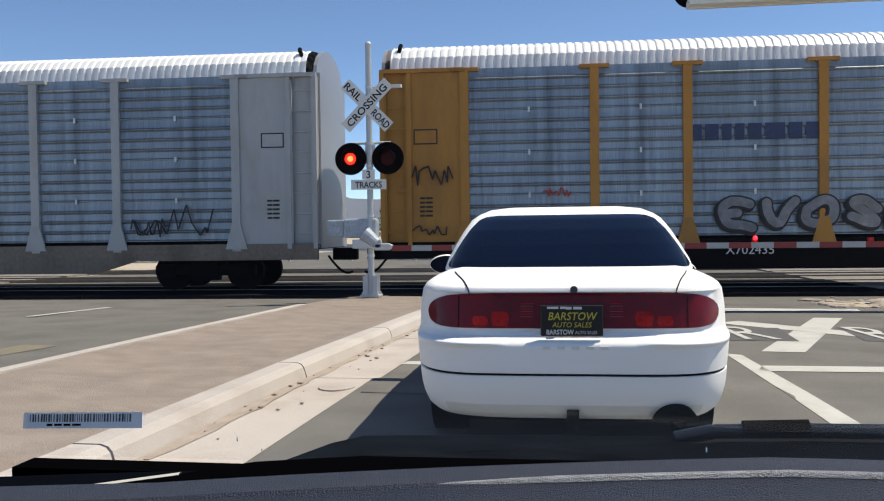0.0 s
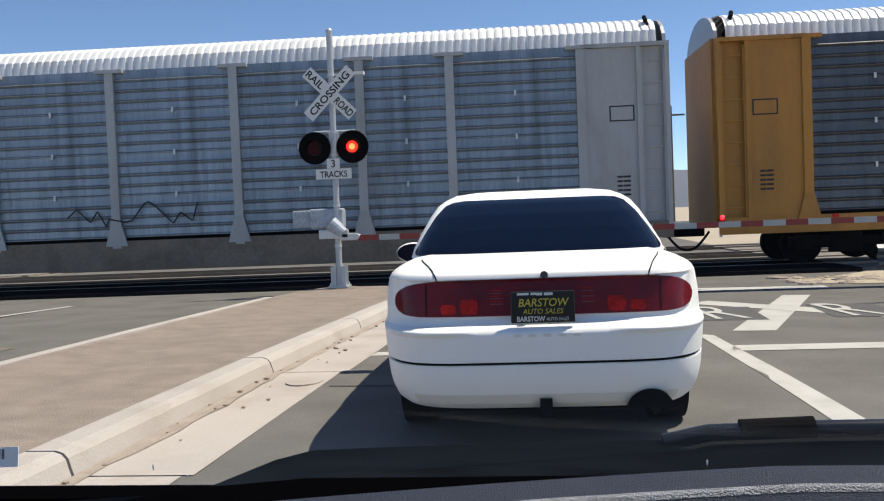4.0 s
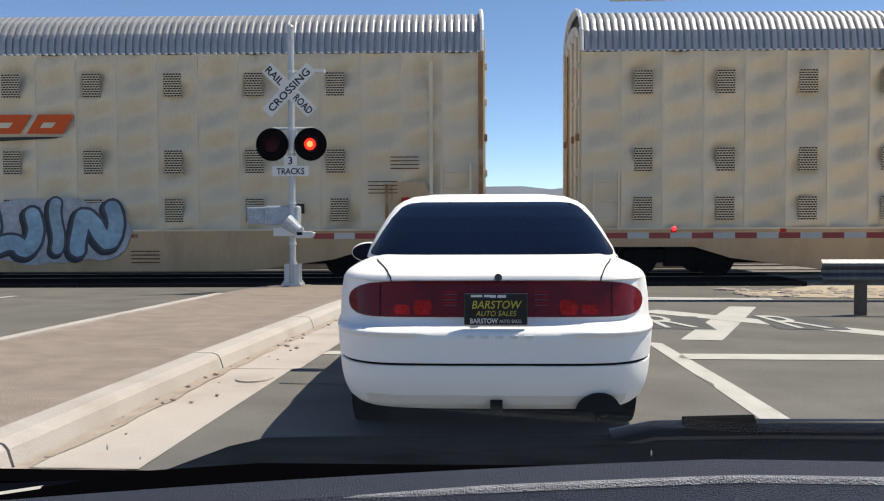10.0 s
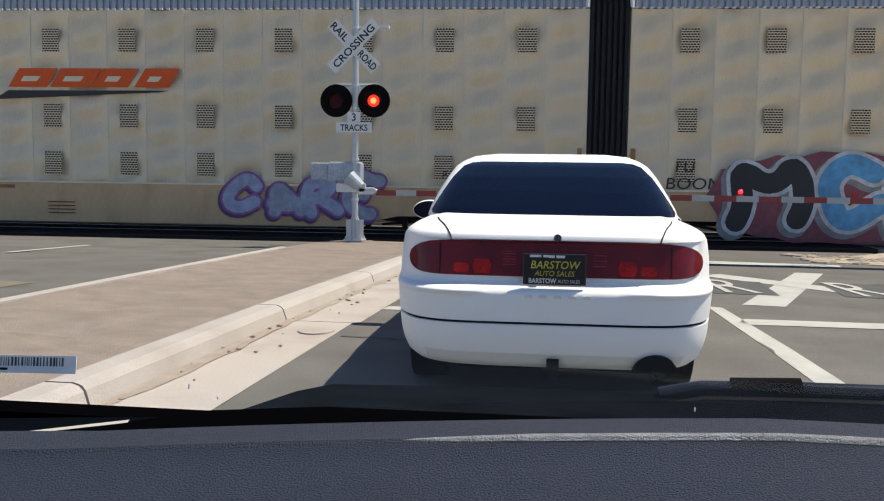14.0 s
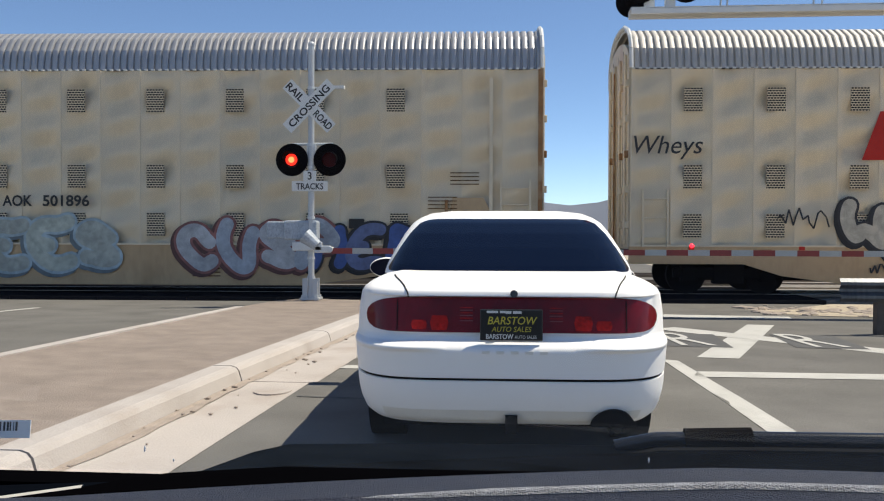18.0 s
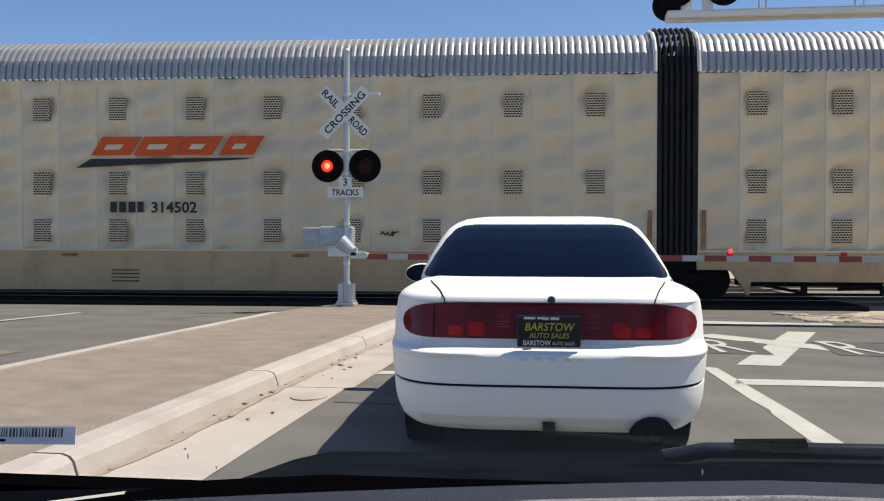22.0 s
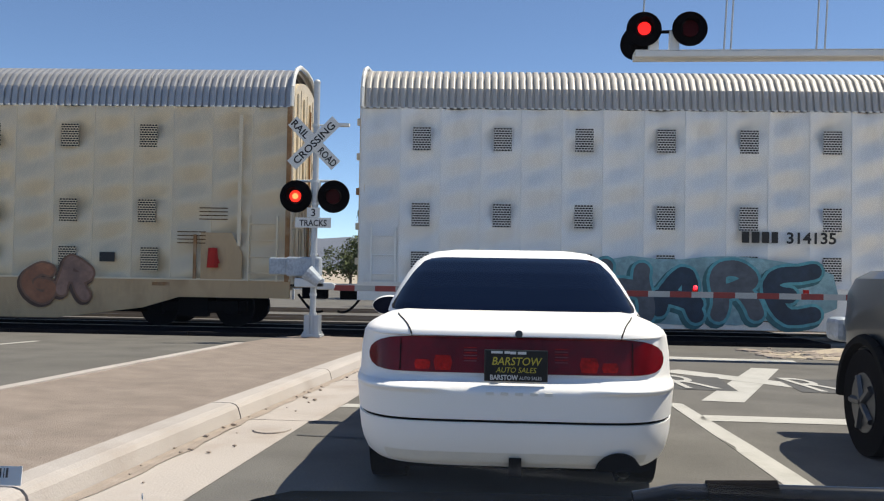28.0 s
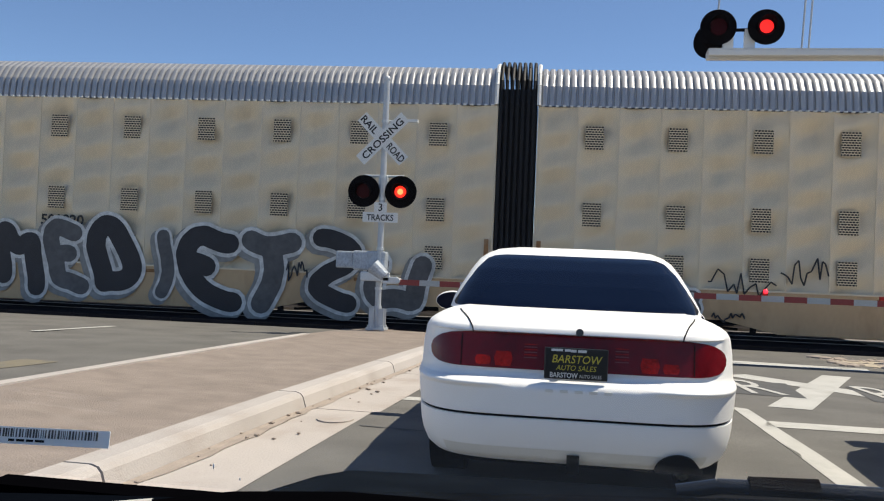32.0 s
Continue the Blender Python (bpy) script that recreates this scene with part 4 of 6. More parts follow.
        for i in range(5):
            bars(car, "small_print", xa + s * 1.05 - 0.15, 2.1 - i * 0.1, 0.045, (0.12, 0.16), M["ink"], NEAR - 0.005)
    piece("roof", OC_ROOF, M["roof_pale"], car, at=pose(-0.25, 0, 0))
    block("far_wall", -OC_LEN + 0.3, -0.3, -NEAR - 0.06, -NEAR, 1.0, 5.05, sheets, car)
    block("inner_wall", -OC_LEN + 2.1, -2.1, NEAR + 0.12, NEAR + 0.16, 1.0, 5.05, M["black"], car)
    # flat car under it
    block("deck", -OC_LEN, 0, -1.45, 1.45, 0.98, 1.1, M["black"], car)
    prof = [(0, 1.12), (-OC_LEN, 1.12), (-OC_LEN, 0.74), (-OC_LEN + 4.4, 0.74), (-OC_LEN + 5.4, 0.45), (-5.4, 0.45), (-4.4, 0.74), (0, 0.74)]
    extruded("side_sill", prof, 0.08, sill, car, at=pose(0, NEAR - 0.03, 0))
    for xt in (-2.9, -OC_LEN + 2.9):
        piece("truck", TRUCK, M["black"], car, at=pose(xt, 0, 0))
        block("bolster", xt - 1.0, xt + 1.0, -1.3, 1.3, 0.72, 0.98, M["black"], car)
    mark_on(car, marks)
    return car


def old_carrier(label, marks=()):
    """An older yellow two-box carrier with pressed side panels."""
    car = empty("articulated_autorack", label=label, category="rail car", group="rail cars of the train")
    y = M["old_yellow"]
    narrow = [0.57, 1.4, 1.53, 1.56, 1.78]
    bays = narrow + [(AM_UNIT - sum(narrow)) / 8] * 8
    for x0 in (0.0, -AM_UNIT - AM_GAP):
        row = bays if x0 == 0.0 else bays[::-1]
        xa = x0
        for i, w in enumerate(row):
            step = i if x0 == 0.0 else len(row) - 1 - i  # counted from the car's end
            piece("panel", OLD_PANEL, y, car, at=pose(xa - 0.02, NEAR + (0.06 if step == 0 else 0.0), 1.14) @ Matrix.Diagonal(((w - 0.04) / 1.4, 1, 1, 1)))
            block("rib", xa - 0.035, xa + 0.035, NEAR - 0.03, NEAR + 0.02, 1.0, 5.0, M["old_rib"], car)
            block("rib_edge", xa + 0.04, xa + 0.075, NEAR - 0.06, NEAR + 0.02, 1.0, 5.0, y, car, bevel=0.012)
            block("rib_edge", xa - 0.075, xa - 0.04, NEAR - 0.045, NEAR + 0.02, 1.0, 5.0, y, car, bevel=0.012)
            if step > 2:
                for k, (za, zb) in enumerate(((4.5, 4.9), (3.42, 3.82), (2.5, 2.9))):
                    l, r = xa - w + 0.2, xa - 0.2
                    extruded("vent", [(l + 0.1, za), (r - 0.1, za), (r, zb), (l, zb)], 0.02, M["old_vent"], car, at=pose(0, NEAR - 0.012, 0))
                    block("vent_hood", l - 0.02, r + 0.02, NEAR - 0.05, NEAR + 0.01, zb, zb + 0.035, y, car, bevel=0.01)
                    block("vent_sill", l + 0.06, r - 0.06, NEAR - 0.03, NEAR + 0.01, za - 0.03, za, y, car, bevel=0.008)
                    if k == 2 or (k == 1 and step % 3 == 0):
                        holes = bmesh.new()
                        for q in range(7):
                            if (q * 7 + i * 3 + k) % 6 or k == 2:
                                a = l + 0.2 + q * (r - l - 0.4) / 7
                                slab(holes, a, a + 0.11, NEAR - 0.016, NEAR - 0.012, za + 0.06, za + (0.18 if k == 2 else 0.1))
                        part("vent_slots", holes, M["rack_grey"], car, "pale slots of the vent")
                rivets = bmesh.new()
                for q in range(9):
                    for zr in (2.2, 3.15, 4.15):
                        slab(rivets, xa - w + 0.2 + q * (w - 0.4) / 8, xa - w + 0.225 + q * (w - 0.4) / 8, NEAR - 0.01, NEAR + 0.02, zr, zr + 0.025)
                part("rivet_rows", rivets, M["old_rib"], car)
            xa -= w
        block("rib", x0 - AM_UNIT, x0 - AM_UNIT + 0.1, NEAR - 0.07, NEAR + 0.02, 1.0, 5.0, y, car)
        block("inner_wall", x0 - AM_UNIT + 0.1, x0 - 0.1, NEAR + 0.06, NEAR + 0.1, 1.0, 5.0, y, car)
        block("far_wall", x0 - AM_UNIT + 0.1, x0 - 0.1, -NEAR - 0.06, -NEAR, 1.0, 5.0, y, car)
        block("top_rail", x0 - AM_UNIT, x0, NEAR - 0.08, NEAR + 0.05, 4.96, 5.05, y, car)
        block("side_sill", x0 - AM_UNIT, x0, NEAR - 0.06, NEAR + 0.05, 0.62, 1.16, y, car)
        piece("roof", OLD_ROOF, M["roof_pale"], car, at=pose(x0 - 0.2, 0, 0))
        block("deck", x0 - AM_UNIT, x0, -1.45, 1.45, 0.8, 1.0, M["black"], car)
        for f in (0.32, 0.42, 0.68):
            block("bracket", x0 - AM_UNIT * f - 0.08, x0 - AM_UNIT * f + 0.08, NEAR, NEAR + 0.15, 0.55, 0.9, M["black"], car)
    x = -AM_UNIT
    for i in range(7):
        xa = x - 0.03 - i * 0.125
        block("bellows_fold", xa - 0.085, xa - 0.01, NEAR - 0.02, -NEAR + 0.02, 0.95, 5.1, M["bellows"], car, bevel=0.015)
        arch = bmesh.new()
        for a in range(8):
            p, q = math.pi * a / 8, math.pi * (a + 1) / 8
            tube(arch, (xa - 0.05, -1.5 * math.cos(p), 5.05 + 0.75 * math.sin(p)), (xa - 0.05, -1.5 * math.cos(q), 5.05 + 0.75 * math.sin(q)), 0.042, seg=6)
        part("roof_fold", arch, M["bellows"], car)
    for xt in (-3.5, -AM_UNIT - AM_GAP / 2, -OLD_LEN + 3.6):
        piece("truck", TRUCK, M["black"], car, at=pose(xt, 0, 0))
        block("bolster", xt - 1.0, xt + 1.0, -1.3, 1.3, 0.72, 0.9, M["black"], car)
    for xa, s in ((0.0, -1), (-OLD_LEN, 1)):
        block("end_door", xa - 0.05, xa + 0.05, -1.4, 1.4, 1.0, 5.1, y, car)
        for yy in (-1.0, -0.35, 0.35, 1.0):
            block("door_seam", *sorted((xa - s * 0.05, xa - s * 0.058)), yy - 0.02, yy + 0.02, 1.05, 5.0, M["old_rib"], car)
        for yy in (-1.3, -0.68, 0.0, 0.68):
            block("door_rib", *sorted((xa - s * 0.05, xa - s * 0.1)), yy - 0.06, yy + 0.06, 1.1, 4.95, y, car, bevel=0.02)
        block("roof_box", *sorted((xa + s * 0.3, xa + s * 1.35)), -1.5, -1.1, 5.05, 5.3, M["dark_galvanized"], car, bevel=0.04)
        ladder(car, *sorted((xa + s * 0.15, xa + s * 0.75)), 1.1, 4.8, 8, y)
        hose = bmesh.new()
        for i in range(7):
            tube(hose, (xa + s * (0.5 + 0.3 * math.cos(i * 0.2)), -1.2, 5.1 + i * 0.08), (xa + s * (0.5 + 0.3 * math.cos(i * 0.2 + 0.2)), -1.15, 5.18 + i * 0.08), 0.045, seg=6)
        part("roof_hose", hose, M["black"], car)
        coupler(car, xa, -s)
    mark_on(car, marks)
    return car


def pressed_panel():
    verts, faces = [], []
    nx, nz = 8, 40
    for j in range(nz + 1):
        for i in range(nx + 1):
            x, z = -1.4 * i / nx, 3.86 * j / nz
            verts.append((x, max(0.0, 0.07 * math.sin(math.pi * i / nx) ** 0.8 * (0.9 + 0.75 * math.sin(2 * math.pi * z / 0.95 + 0.8) + 0.9 * noise.noise((x * 1.2, z * 1.3, 4)))), z))
    for j in range(nz):
        for i in range(nx):
            a = j * (nx + 1) + i
            faces.append((a, a + nx + 1, a + nx + 2, a + 1))
    return mesh_of("panel", verts, faces, True)


OLD_PANEL = pressed_panel()
OLD_ROOF = ribbed_roof("roof", AM_UNIT - 0.4, 0.18, 1.5, 5.03, 5.76, depth=0.03)

# the train, nose first; the number is where its nose stands at the start
B2 = -21.6
dark = (0.02, 0.02, 0.025)
TRAIN = [
    (23.97, rack_car("yellow-framed auto rack with weathered galvanised sheets", M["yellow"], M["galvanized"], M["black"], (
        lambda car: bars(car, "letter_bar", -20.8, 3.3, 0.36, (0.22, 0.28, 0.2, 0.2, 0.28, 0.42, 0.28, 0.26), spray((0.03, 0.05, 0.12)), NEAR - 0.014, space=0.2),
        lambda car: lettering("car_number", "X702435", 0.2, M["chalk"], car, -20.1, NEAR - 0.04, 0.78, "white car number"),
        scribble(-26.9, 2.2, 0.9, 0.8, dark, 6), graffiti(-20.3, 1.25, "EVOSE", 0.72, 4.4, (0.2, 0.21, 0.23), dark), scribble(-24.0, 2.1, 0.6, 0.25, (0.4, 0.06, 0.04), 3), scribble(-26.9, 1.25, 0.8, 0.25, dark, 5)))),
    (-5.82, rack_car("silver-grey auto rack with galvanised sheets", M["rack_grey"], M["galvanized"], M["shadowed_sill"], (
        lambda car: lettering("car_number", "WRWK  300016", 0.15, M["chalk"], car, -20.2, NEAR - 0.04, 0.8, "pale car number", width=1.9), lambda car: block("round_logo", -19.75, -19.2, NEAR - 0.02, NEAR - 0.014, 3.1, 3.6, M["maroon"], car, "small red and yellow mark", bevel=0.002), lambda car: block("logo_band", -19.75, -19.2, NEAR - 0.026, NEAR - 0.02, 3.22, 3.3, M["sign_yellow"], car), scribble(-4.3, 1.3, 1.9, 0.8, dark, 7), scribble(-4.4, 1.25, 0.9, 0.5, dark, 8), scribble(-15.4, 3.7, 0.6, 0.5, (0.4, 0.06, 0.04), 9)))),
    (-35.59, rack_car("yellow-framed auto rack with dark weathered sheets", M["yellow"], M["dark_galvanized"], M["yellow"], (
        sprayed("SUVS", -9.9, 1.2, 0.6, 3.2), lambda car: block("name_board", -8.7, -6.9, NEAR - 0.045, NEAR - 0.035, 0.76, 1.1, M["ink"], car), lambda car: bars(car, "letter_bar", -8.5, 0.82, 0.22, (0.35, 0.35, 0.4), M["chalk"], NEAR - 0.05, space=0.5), graffiti(-16.4, 1.4, "SZZR", 0.7, 4.0, (0.3, 0.13, 0.17), dark),
        graffiti(-24.0, 0.95, "OBHOTA", 0.95, 5.6, (0.035, 0.035, 0.04), dark), lambda car: lettering("car_number", "ETTX  8022", 0.17, M["chalk"], car, -19.6, NEAR - 0.04, 0.74, "white car number", width=1.75)))),
    (-64.9, rack_car("silver-grey auto rack with galvanised sheets", M["rack_grey"], M["galvanized"], M["shadowed_sill"], (scribble(-13.5, 1.4, 3.0, 0.6, dark, 17),))),
    (-94.17, rack_car("yellow-framed auto rack with teal graffiti", M["yellow"], M["galvanized"], M["yellow"], (
        graffiti(-17.95, 0.66, "BLSIC", 1.3, 3.6, (0.06, 0.22, 0.22), dark), graffiti(-14.15, 0.8, "NEXT", 1.2, 3.2, (0.06, 0.2, 0.2), dark),
        scribble(-19.45, 1.4, 0.7, 0.6, dark, 21), lambda car: lettering("car_number", "ETTX  853588", 0.16, M["chalk"], car, -20.4, NEAR - 0.04, 0.58, "white car number", width=1.9),
        lambda car: block("number_board", -20.5, -18.4, NEAR - 0.036, NEAR - 0.031, 0.52, 0.8, M["ink"], car)))),
    (-124.31, car_carrier("beige two-box auto carrier with orange mark and black bellows", marks=(logo(-13.3), logo(B2 - 13.3), number(-12.9, 2.0, "314566"), number(B2 - 12.5, 2.0, "314566"),
        graffiti(-16.0, 0.55, "KEMAS", 0.9, 3.4, (0.12, 0.11, 0.14), dark), graffiti(-10.6, 0.7, "ZEA", 0.9, 2.4, (0.1, 0.3, 0.3), (0.3, 0.4, 0.35))))),
    (-169.73, car_carrier("beige two-box auto carrier with blue and white graffiti", marks=(logo(-13.3), logo(B2 - 13.3), number(-12.9, 2.0, "314434", True), number(B2 - 12.5, 2.0, "314434"),
        graffiti(-11.2, 0.5, "WIN", 1.25, 3.2, (0.3, 0.45, 0.55), (0.05, 0.06, 0.08), (0.4, 0.42, 0.45)), graffiti(B2 - 8.5, 0.45, "SEAE", 1.2, 4.0, (0.35, 0.4, 0.45), (0.2, 0.22, 0.25), (0.2, 0.3, 0.42)), graffiti(-18.5, 0.5, "CEFE", 1.0, 3.0, (0.2, 0.35, 0.15), (0.5, 0.3, 0.1))))),
    (-214.75, car_carrier("beige two-box auto carrier with a long multicoloured graffiti", marks=(logo(-13.5), logo(B2 - 13.3), number(-12.9, 1.78, "314577"),
        graffiti(-18.6, 0.2, "MCK", 1.65, 4.9, (0.012, 0.013, 0.018), (0.5, 0.52, 0.55), (0.2, 0.05, 0.07), fill2=(0.08, 0.3, 0.55)), graffiti(-12.9, 0.2, "BOMB", 1.6, 5.2, (0.0, 0.17, 0.15), (0.03, 0.09, 0.2), (0.14, 0.07, 0.1), fill2=(0.05, 0.05, 0.17)),
        lambda car: lettering("sprayed_word", "LA MAMA", 0.34, spray(dark), car, -14.8, NEAR - 0.05, 1.9, "black sprayed words", width=2.2),
        sprayed("F-BOMB", -24.7, 1.33, 0.17, 0.87), sprayed("F-BOMB", -23.3, 1.0, 0.17, 0.85), sprayed("FU", -19.65, 1.55, 0.24, 0.4), sprayed("BOOMB", -19.85, 1.17, 0.26, 1.4), sprayed("MFX", -20.87, 1.25, 0.28, 0.47), graffiti(B2 - 8, 0.4, "CARE", 1.0, 3.6, (0.3, 0.35, 0.5), (0.25, 0.1, 0.3))))),
    (-260.05, car_carrier("beige two-box auto carrier with large red lettering", tan_roof=True, marks=(big_word(-16.0), big_word(B2 - 15.6), number(-11.6 - 0.9, 2.0, "501560", "AOK"),
        number(B2 - 11.7 - 0.9, 2.0, "501560", "AOK"), sprayed("Wheys", -42.2, 3.2, 0.42, 1.5, 0.25), graffiti(B2 - 16.0, 0.9, "WACKS", 1.15, 4.4, (0.48, 0.44, 0.36), dark), graffiti(-17.8, 0.55, "SHINE", 1.0, 4.2, dark, (0.25, 0.1, 0.08)),
        graffiti(-8.6, 0.6, "GDE", 1.1, 3.0, (0.42, 0.12, 0.1), (0.35, 0.16, 0.14)), scribble(B2 - 15.4, 0.5, 0.8, 0.3, dark, 31), scribble(B2 - 13.8, 0.45, 2.2, 0.35, dark, 32), scribble(B2 - 17.4, 1.5, 1.1, 0.5, dark, 33)))),
    (-305.23, car_carrier("beige two-box auto carrier with blue sprayed graffiti", marks=(number(-12.1, 2.0, "501896", "AOK"), number(B2 - 12.2, 2.0, "501896", "AOK"),
        graffiti(B2 - 6.9, 0.35, "ESTOP", 1.1, 3.1, (0.08, 0.3, 0.55), (0.02, 0.05, 0.15), (0.02, 0.06, 0.2)), graffiti(B2 - 10.3, 0.35, "BO", 1.1, 1.7, (0.4, 0.5, 0.55), (0.3, 0.1, 0.06)), scribble(B2 - 3.6, 0.5, 1.0, 1.1, dark, 41),
        graffiti(-13.6, 0.5, "CEES", 1.2, 4.2, (0.42, 0.46, 0.4), (0.35, 0.45, 0.5)), graffiti(-16.0, 0.9, "O", 0.8, 0.8, (0.1, 0.35, 0.35), dark, (0.4, 0.15, 0.05)), graffiti(B2 - 17.2, 0.4, "CAKE", 1.1, 4.2, (0.08, 0.3, 0.45), (0.5, 0.4, 0.1)),
        graffiti(-8.1, 0.45, "CUSP", 1.15, 3.6, (0.45, 0.46, 0.48), (0.26, 0.1, 0.09), fill2=(0.36, 0.4, 0.46)), graffiti(-5.2, 0.5, "HEP", 1.0, 2.6, (0.05, 0.1, 0.3), dark)))),
    (-350.35, car_carrier("clean beige two-box auto carrier with orange mark", marks=(logo(-13.3), logo(B2 - 12.9), number(-12.6, 2.0, "314502"), number(B2 - 12.2, 2.0, "314502"), scribble(B2 - 6, 1.4, 0.4, 0.2, dark, 51)))),
    (-394.84, old_carrier("rusty yellow two-box auto carrier with pressed panels", (graffiti(-8.4, 1.2, "ONES", 0.75, 3.2, (0.06, 0.09, 0.03), (0.03, 0.045, 0.02)), lambda car: block("data_board", -5.1, -4.0, NEAR - 0.05, NEAR - 0.03, 4.55, 4.75, M["black"], car),
        lambda car: lettering("car_number", "NOKL", 0.22, M["ink"], car, (-OLD_LEN + 2.62) / 1.025, NEAR - 0.014, 2.1, "dark brown car mark", fat=0.004),
        lambda car: lettering("car_number", "798239", 0.22, M["ink"], car, (-OLD_LEN + 3.73) / 1.025, NEAR - 0.014, 2.1, "dark brown car number", fat=0.004), lambda car: block("sticker_plate", -3.25, -2.75, NEAR - 0.05, NEAR - 0.03, 1.4, 1.62, M["ink"], car)))),
    (-439.37, car_carrier("white two-box auto carrier with blue and black graffiti", white=True, tan_roof=True, marks=(number(-12.6, 2.15, "314135"), number(B2 - 12.2, 2.15, "314135"),
        graffiti(-16.6, 0.45, "iveln", 1.75, 4.6, (0.012, 0.02, 0.08), (0.16, 0.45, 0.5), shear=0.25, fill2=(0.02, 0.03, 0.10), wild=0.5), graffiti(-11.0, 0.4, "STPA", 1.5, 4.8, (0.012, 0.014, 0.02), (0.12, 0.40, 0.44)),
        graffiti(B2 - 8.5, 0.4, "PIZMO", 1.3, 6.0, (0.05, 0.06, 0.12), (0.15, 0.35, 0.42)), graffiti(B2 - 16.5, 0.4, "SHARE", 1.3, 6.0, (0.02, 0.04, 0.07), (0.1, 0.35, 0.4), (0.25, 0.42, 0.46))))),
    (-484.17, car_carrier("beige two-box auto carrier with pale blue graffiti", marks=(number(-12.5, 2.0, "501765", "AOK"), number(B2 - 12.15, 2.0, "501765", "AOK"),
        graffiti(-17.2, 0.45, "ASE", 1.35, 2.8, (0.02, 0.10, 0.17), (0.01, 0.015, 0.03)), graffiti(-11.4, 0.4, "BLINK", 1.35, 4.2, (0.02, 0.035, 0.07), (0.26, 0.33, 0.4), fill2=(0.04, 0.08, 0.13)), graffiti(-6.0, 0.6, "GR", 0.9, 1.6, (0.3, 0.12, 0.06), (0.2, 0.1, 0.06)),
        graffiti(B2 - 6.9, 0.75, "DUCE", 1.1, 3.1, (0.4, 0.42, 0.42), dark), graffiti(B2 - 11.4, 0.5, "JOKI", 1.0, 2.3, (0.12, 0.3, 0.5), (0.2, 0.08, 0.26)), graffiti(B2 - 16.9, 0.55, "BEOIE", 1.25, 4.4, (0.10, 0.40, 0.62), (0.02, 0.02, 0.07), fill2=(0.42, 0.43, 0.45)),
        scribble(B2 - 18.5, 1.4, 1.1, 0.35, (0.03, 0.03, 0.04), 71), graffiti(B2 - 2.6, 1.15, "ABA", 0.4, 0.8, (0.12, 0.1, 0.35), (0.2, 0.18, 0.4))))),
    (-528.95, car_carrier("beige two-box auto carrier with black and white graffiti", marks=(number(-12.2, 2.0, "501820", "AOK"), number(B2 - 10.7, 2.02, "501820", False),
        graffiti(B2 - 9.3, 0.28, "DIET", 1.75, 5.0, (0.015, 0.015, 0.02), (0.62, 0.62, 0.6)), graffiti(B2 - 11.7, 0.4, "ME", 1.6, 2.3, (0.02, 0.02, 0.025), (0.6, 0.6, 0.58)), graffiti(B2 - 4.2, 0.28, "Zu", 1.6, 2.9, (0.015, 0.015, 0.02), (0.6, 0.6, 0.58)),
        graffiti(-20.2, 0.6, "SA", 1.2, 3.2, (0.015, 0.015, 0.02), (0.6, 0.6, 0.58)), scribble(-15.4, 1.2, 1.0, 0.7, dark, 81), scribble(-16.9, 1.0, 1.4, 0.6, dark, 82), scribble(-16.8, 0.4, 0.7, 0.25, dark, 83), scribble(B2 - 4.6, 0.9, 0.5, 0.5, dark, 84)))),
]

# ---- crossing signal with gate ----
def lamp_unit(parent, x, y, z, hood=True, r=0.315):
    """A round black background with a hooded red lens, facing -y."""
    lamp = empty("lamp", pose(x, y, z))
    lamp.parent = parent
    bm = bmesh.new()
    tube(bm, (0, 0.0, 0), (0, 0.012, 0), r, seg=32)
    part("background_disc", bm, M["lamp_black"], lamp)
    rim = bmesh.new()
    for i in range(24):
        a, b = 2 * math.pi * i / 24, 2 * math.pi * (i + 1) / 24
        tube(rim, (r * math.cos(a), 0, r * math.sin(a)), (r * math.cos(b), 0, r * math.sin(b)), 0.012, seg=5)
    part("rim", rim, M["lamp_black"], lamp)
    hd = bmesh.new()
    n = 14
    rows = []
    for i in range(n + 1):
        a = radians(-30 + 240 * i / n)
        c, s = 0.165 * math.cos(a), 0.165 * math.sin(a)
        deep = 0.26 * (0.55 + 0.45 * max(0, math.sin(a)))
        rows.append([hd.verts.new((c * k, y2, s * k)) for y2, k in ((0, 1), (-deep, 1), (-deep, 0.93), (0, 0.93))])
    for p, q in zip(rows, rows[1:]):
        for i in range(3):
            hd.faces.new((p[i], p[i + 1], q[i + 1], q[i]))
    part("hood", hd, M["lamp_black"], lamp)
    ln = bmesh.new()
    tube(ln, (0, -0.035, 0), (0, -0.005, 0), 0.145, 0.15, seg=24)
    part("lens", ln, M["red_glass"], lamp)
    hs = bmesh.new()
    tube(hs, (0, 0.012, 0), (0, 0.17, 0), 0.15, 0.09, seg=16)
    part("housing", hs, M["lamp_black"], lamp)
    return lamp


def bulb_in(parent, x, y, z, hot=True):
    """The light that shines now in one lamp, now in the other."""
    bm = bmesh.new()
    tube(bm, (0, -0.046, 0), (0, -0.037, 0), 0.115, seg=24)
    b = part("flashing_light", bm, M["lit"] if hot else M["lit_red"], parent, "bright red light", at=pose(x, y, z))
    if not hot:
        return b
    core = bmesh.new()
    tube(core, (0.0, -0.052, 0), (0.0, -0.046, 0), 0.06, seg=20)
    part("light_core", core, M["lit_core"], b)
    return b


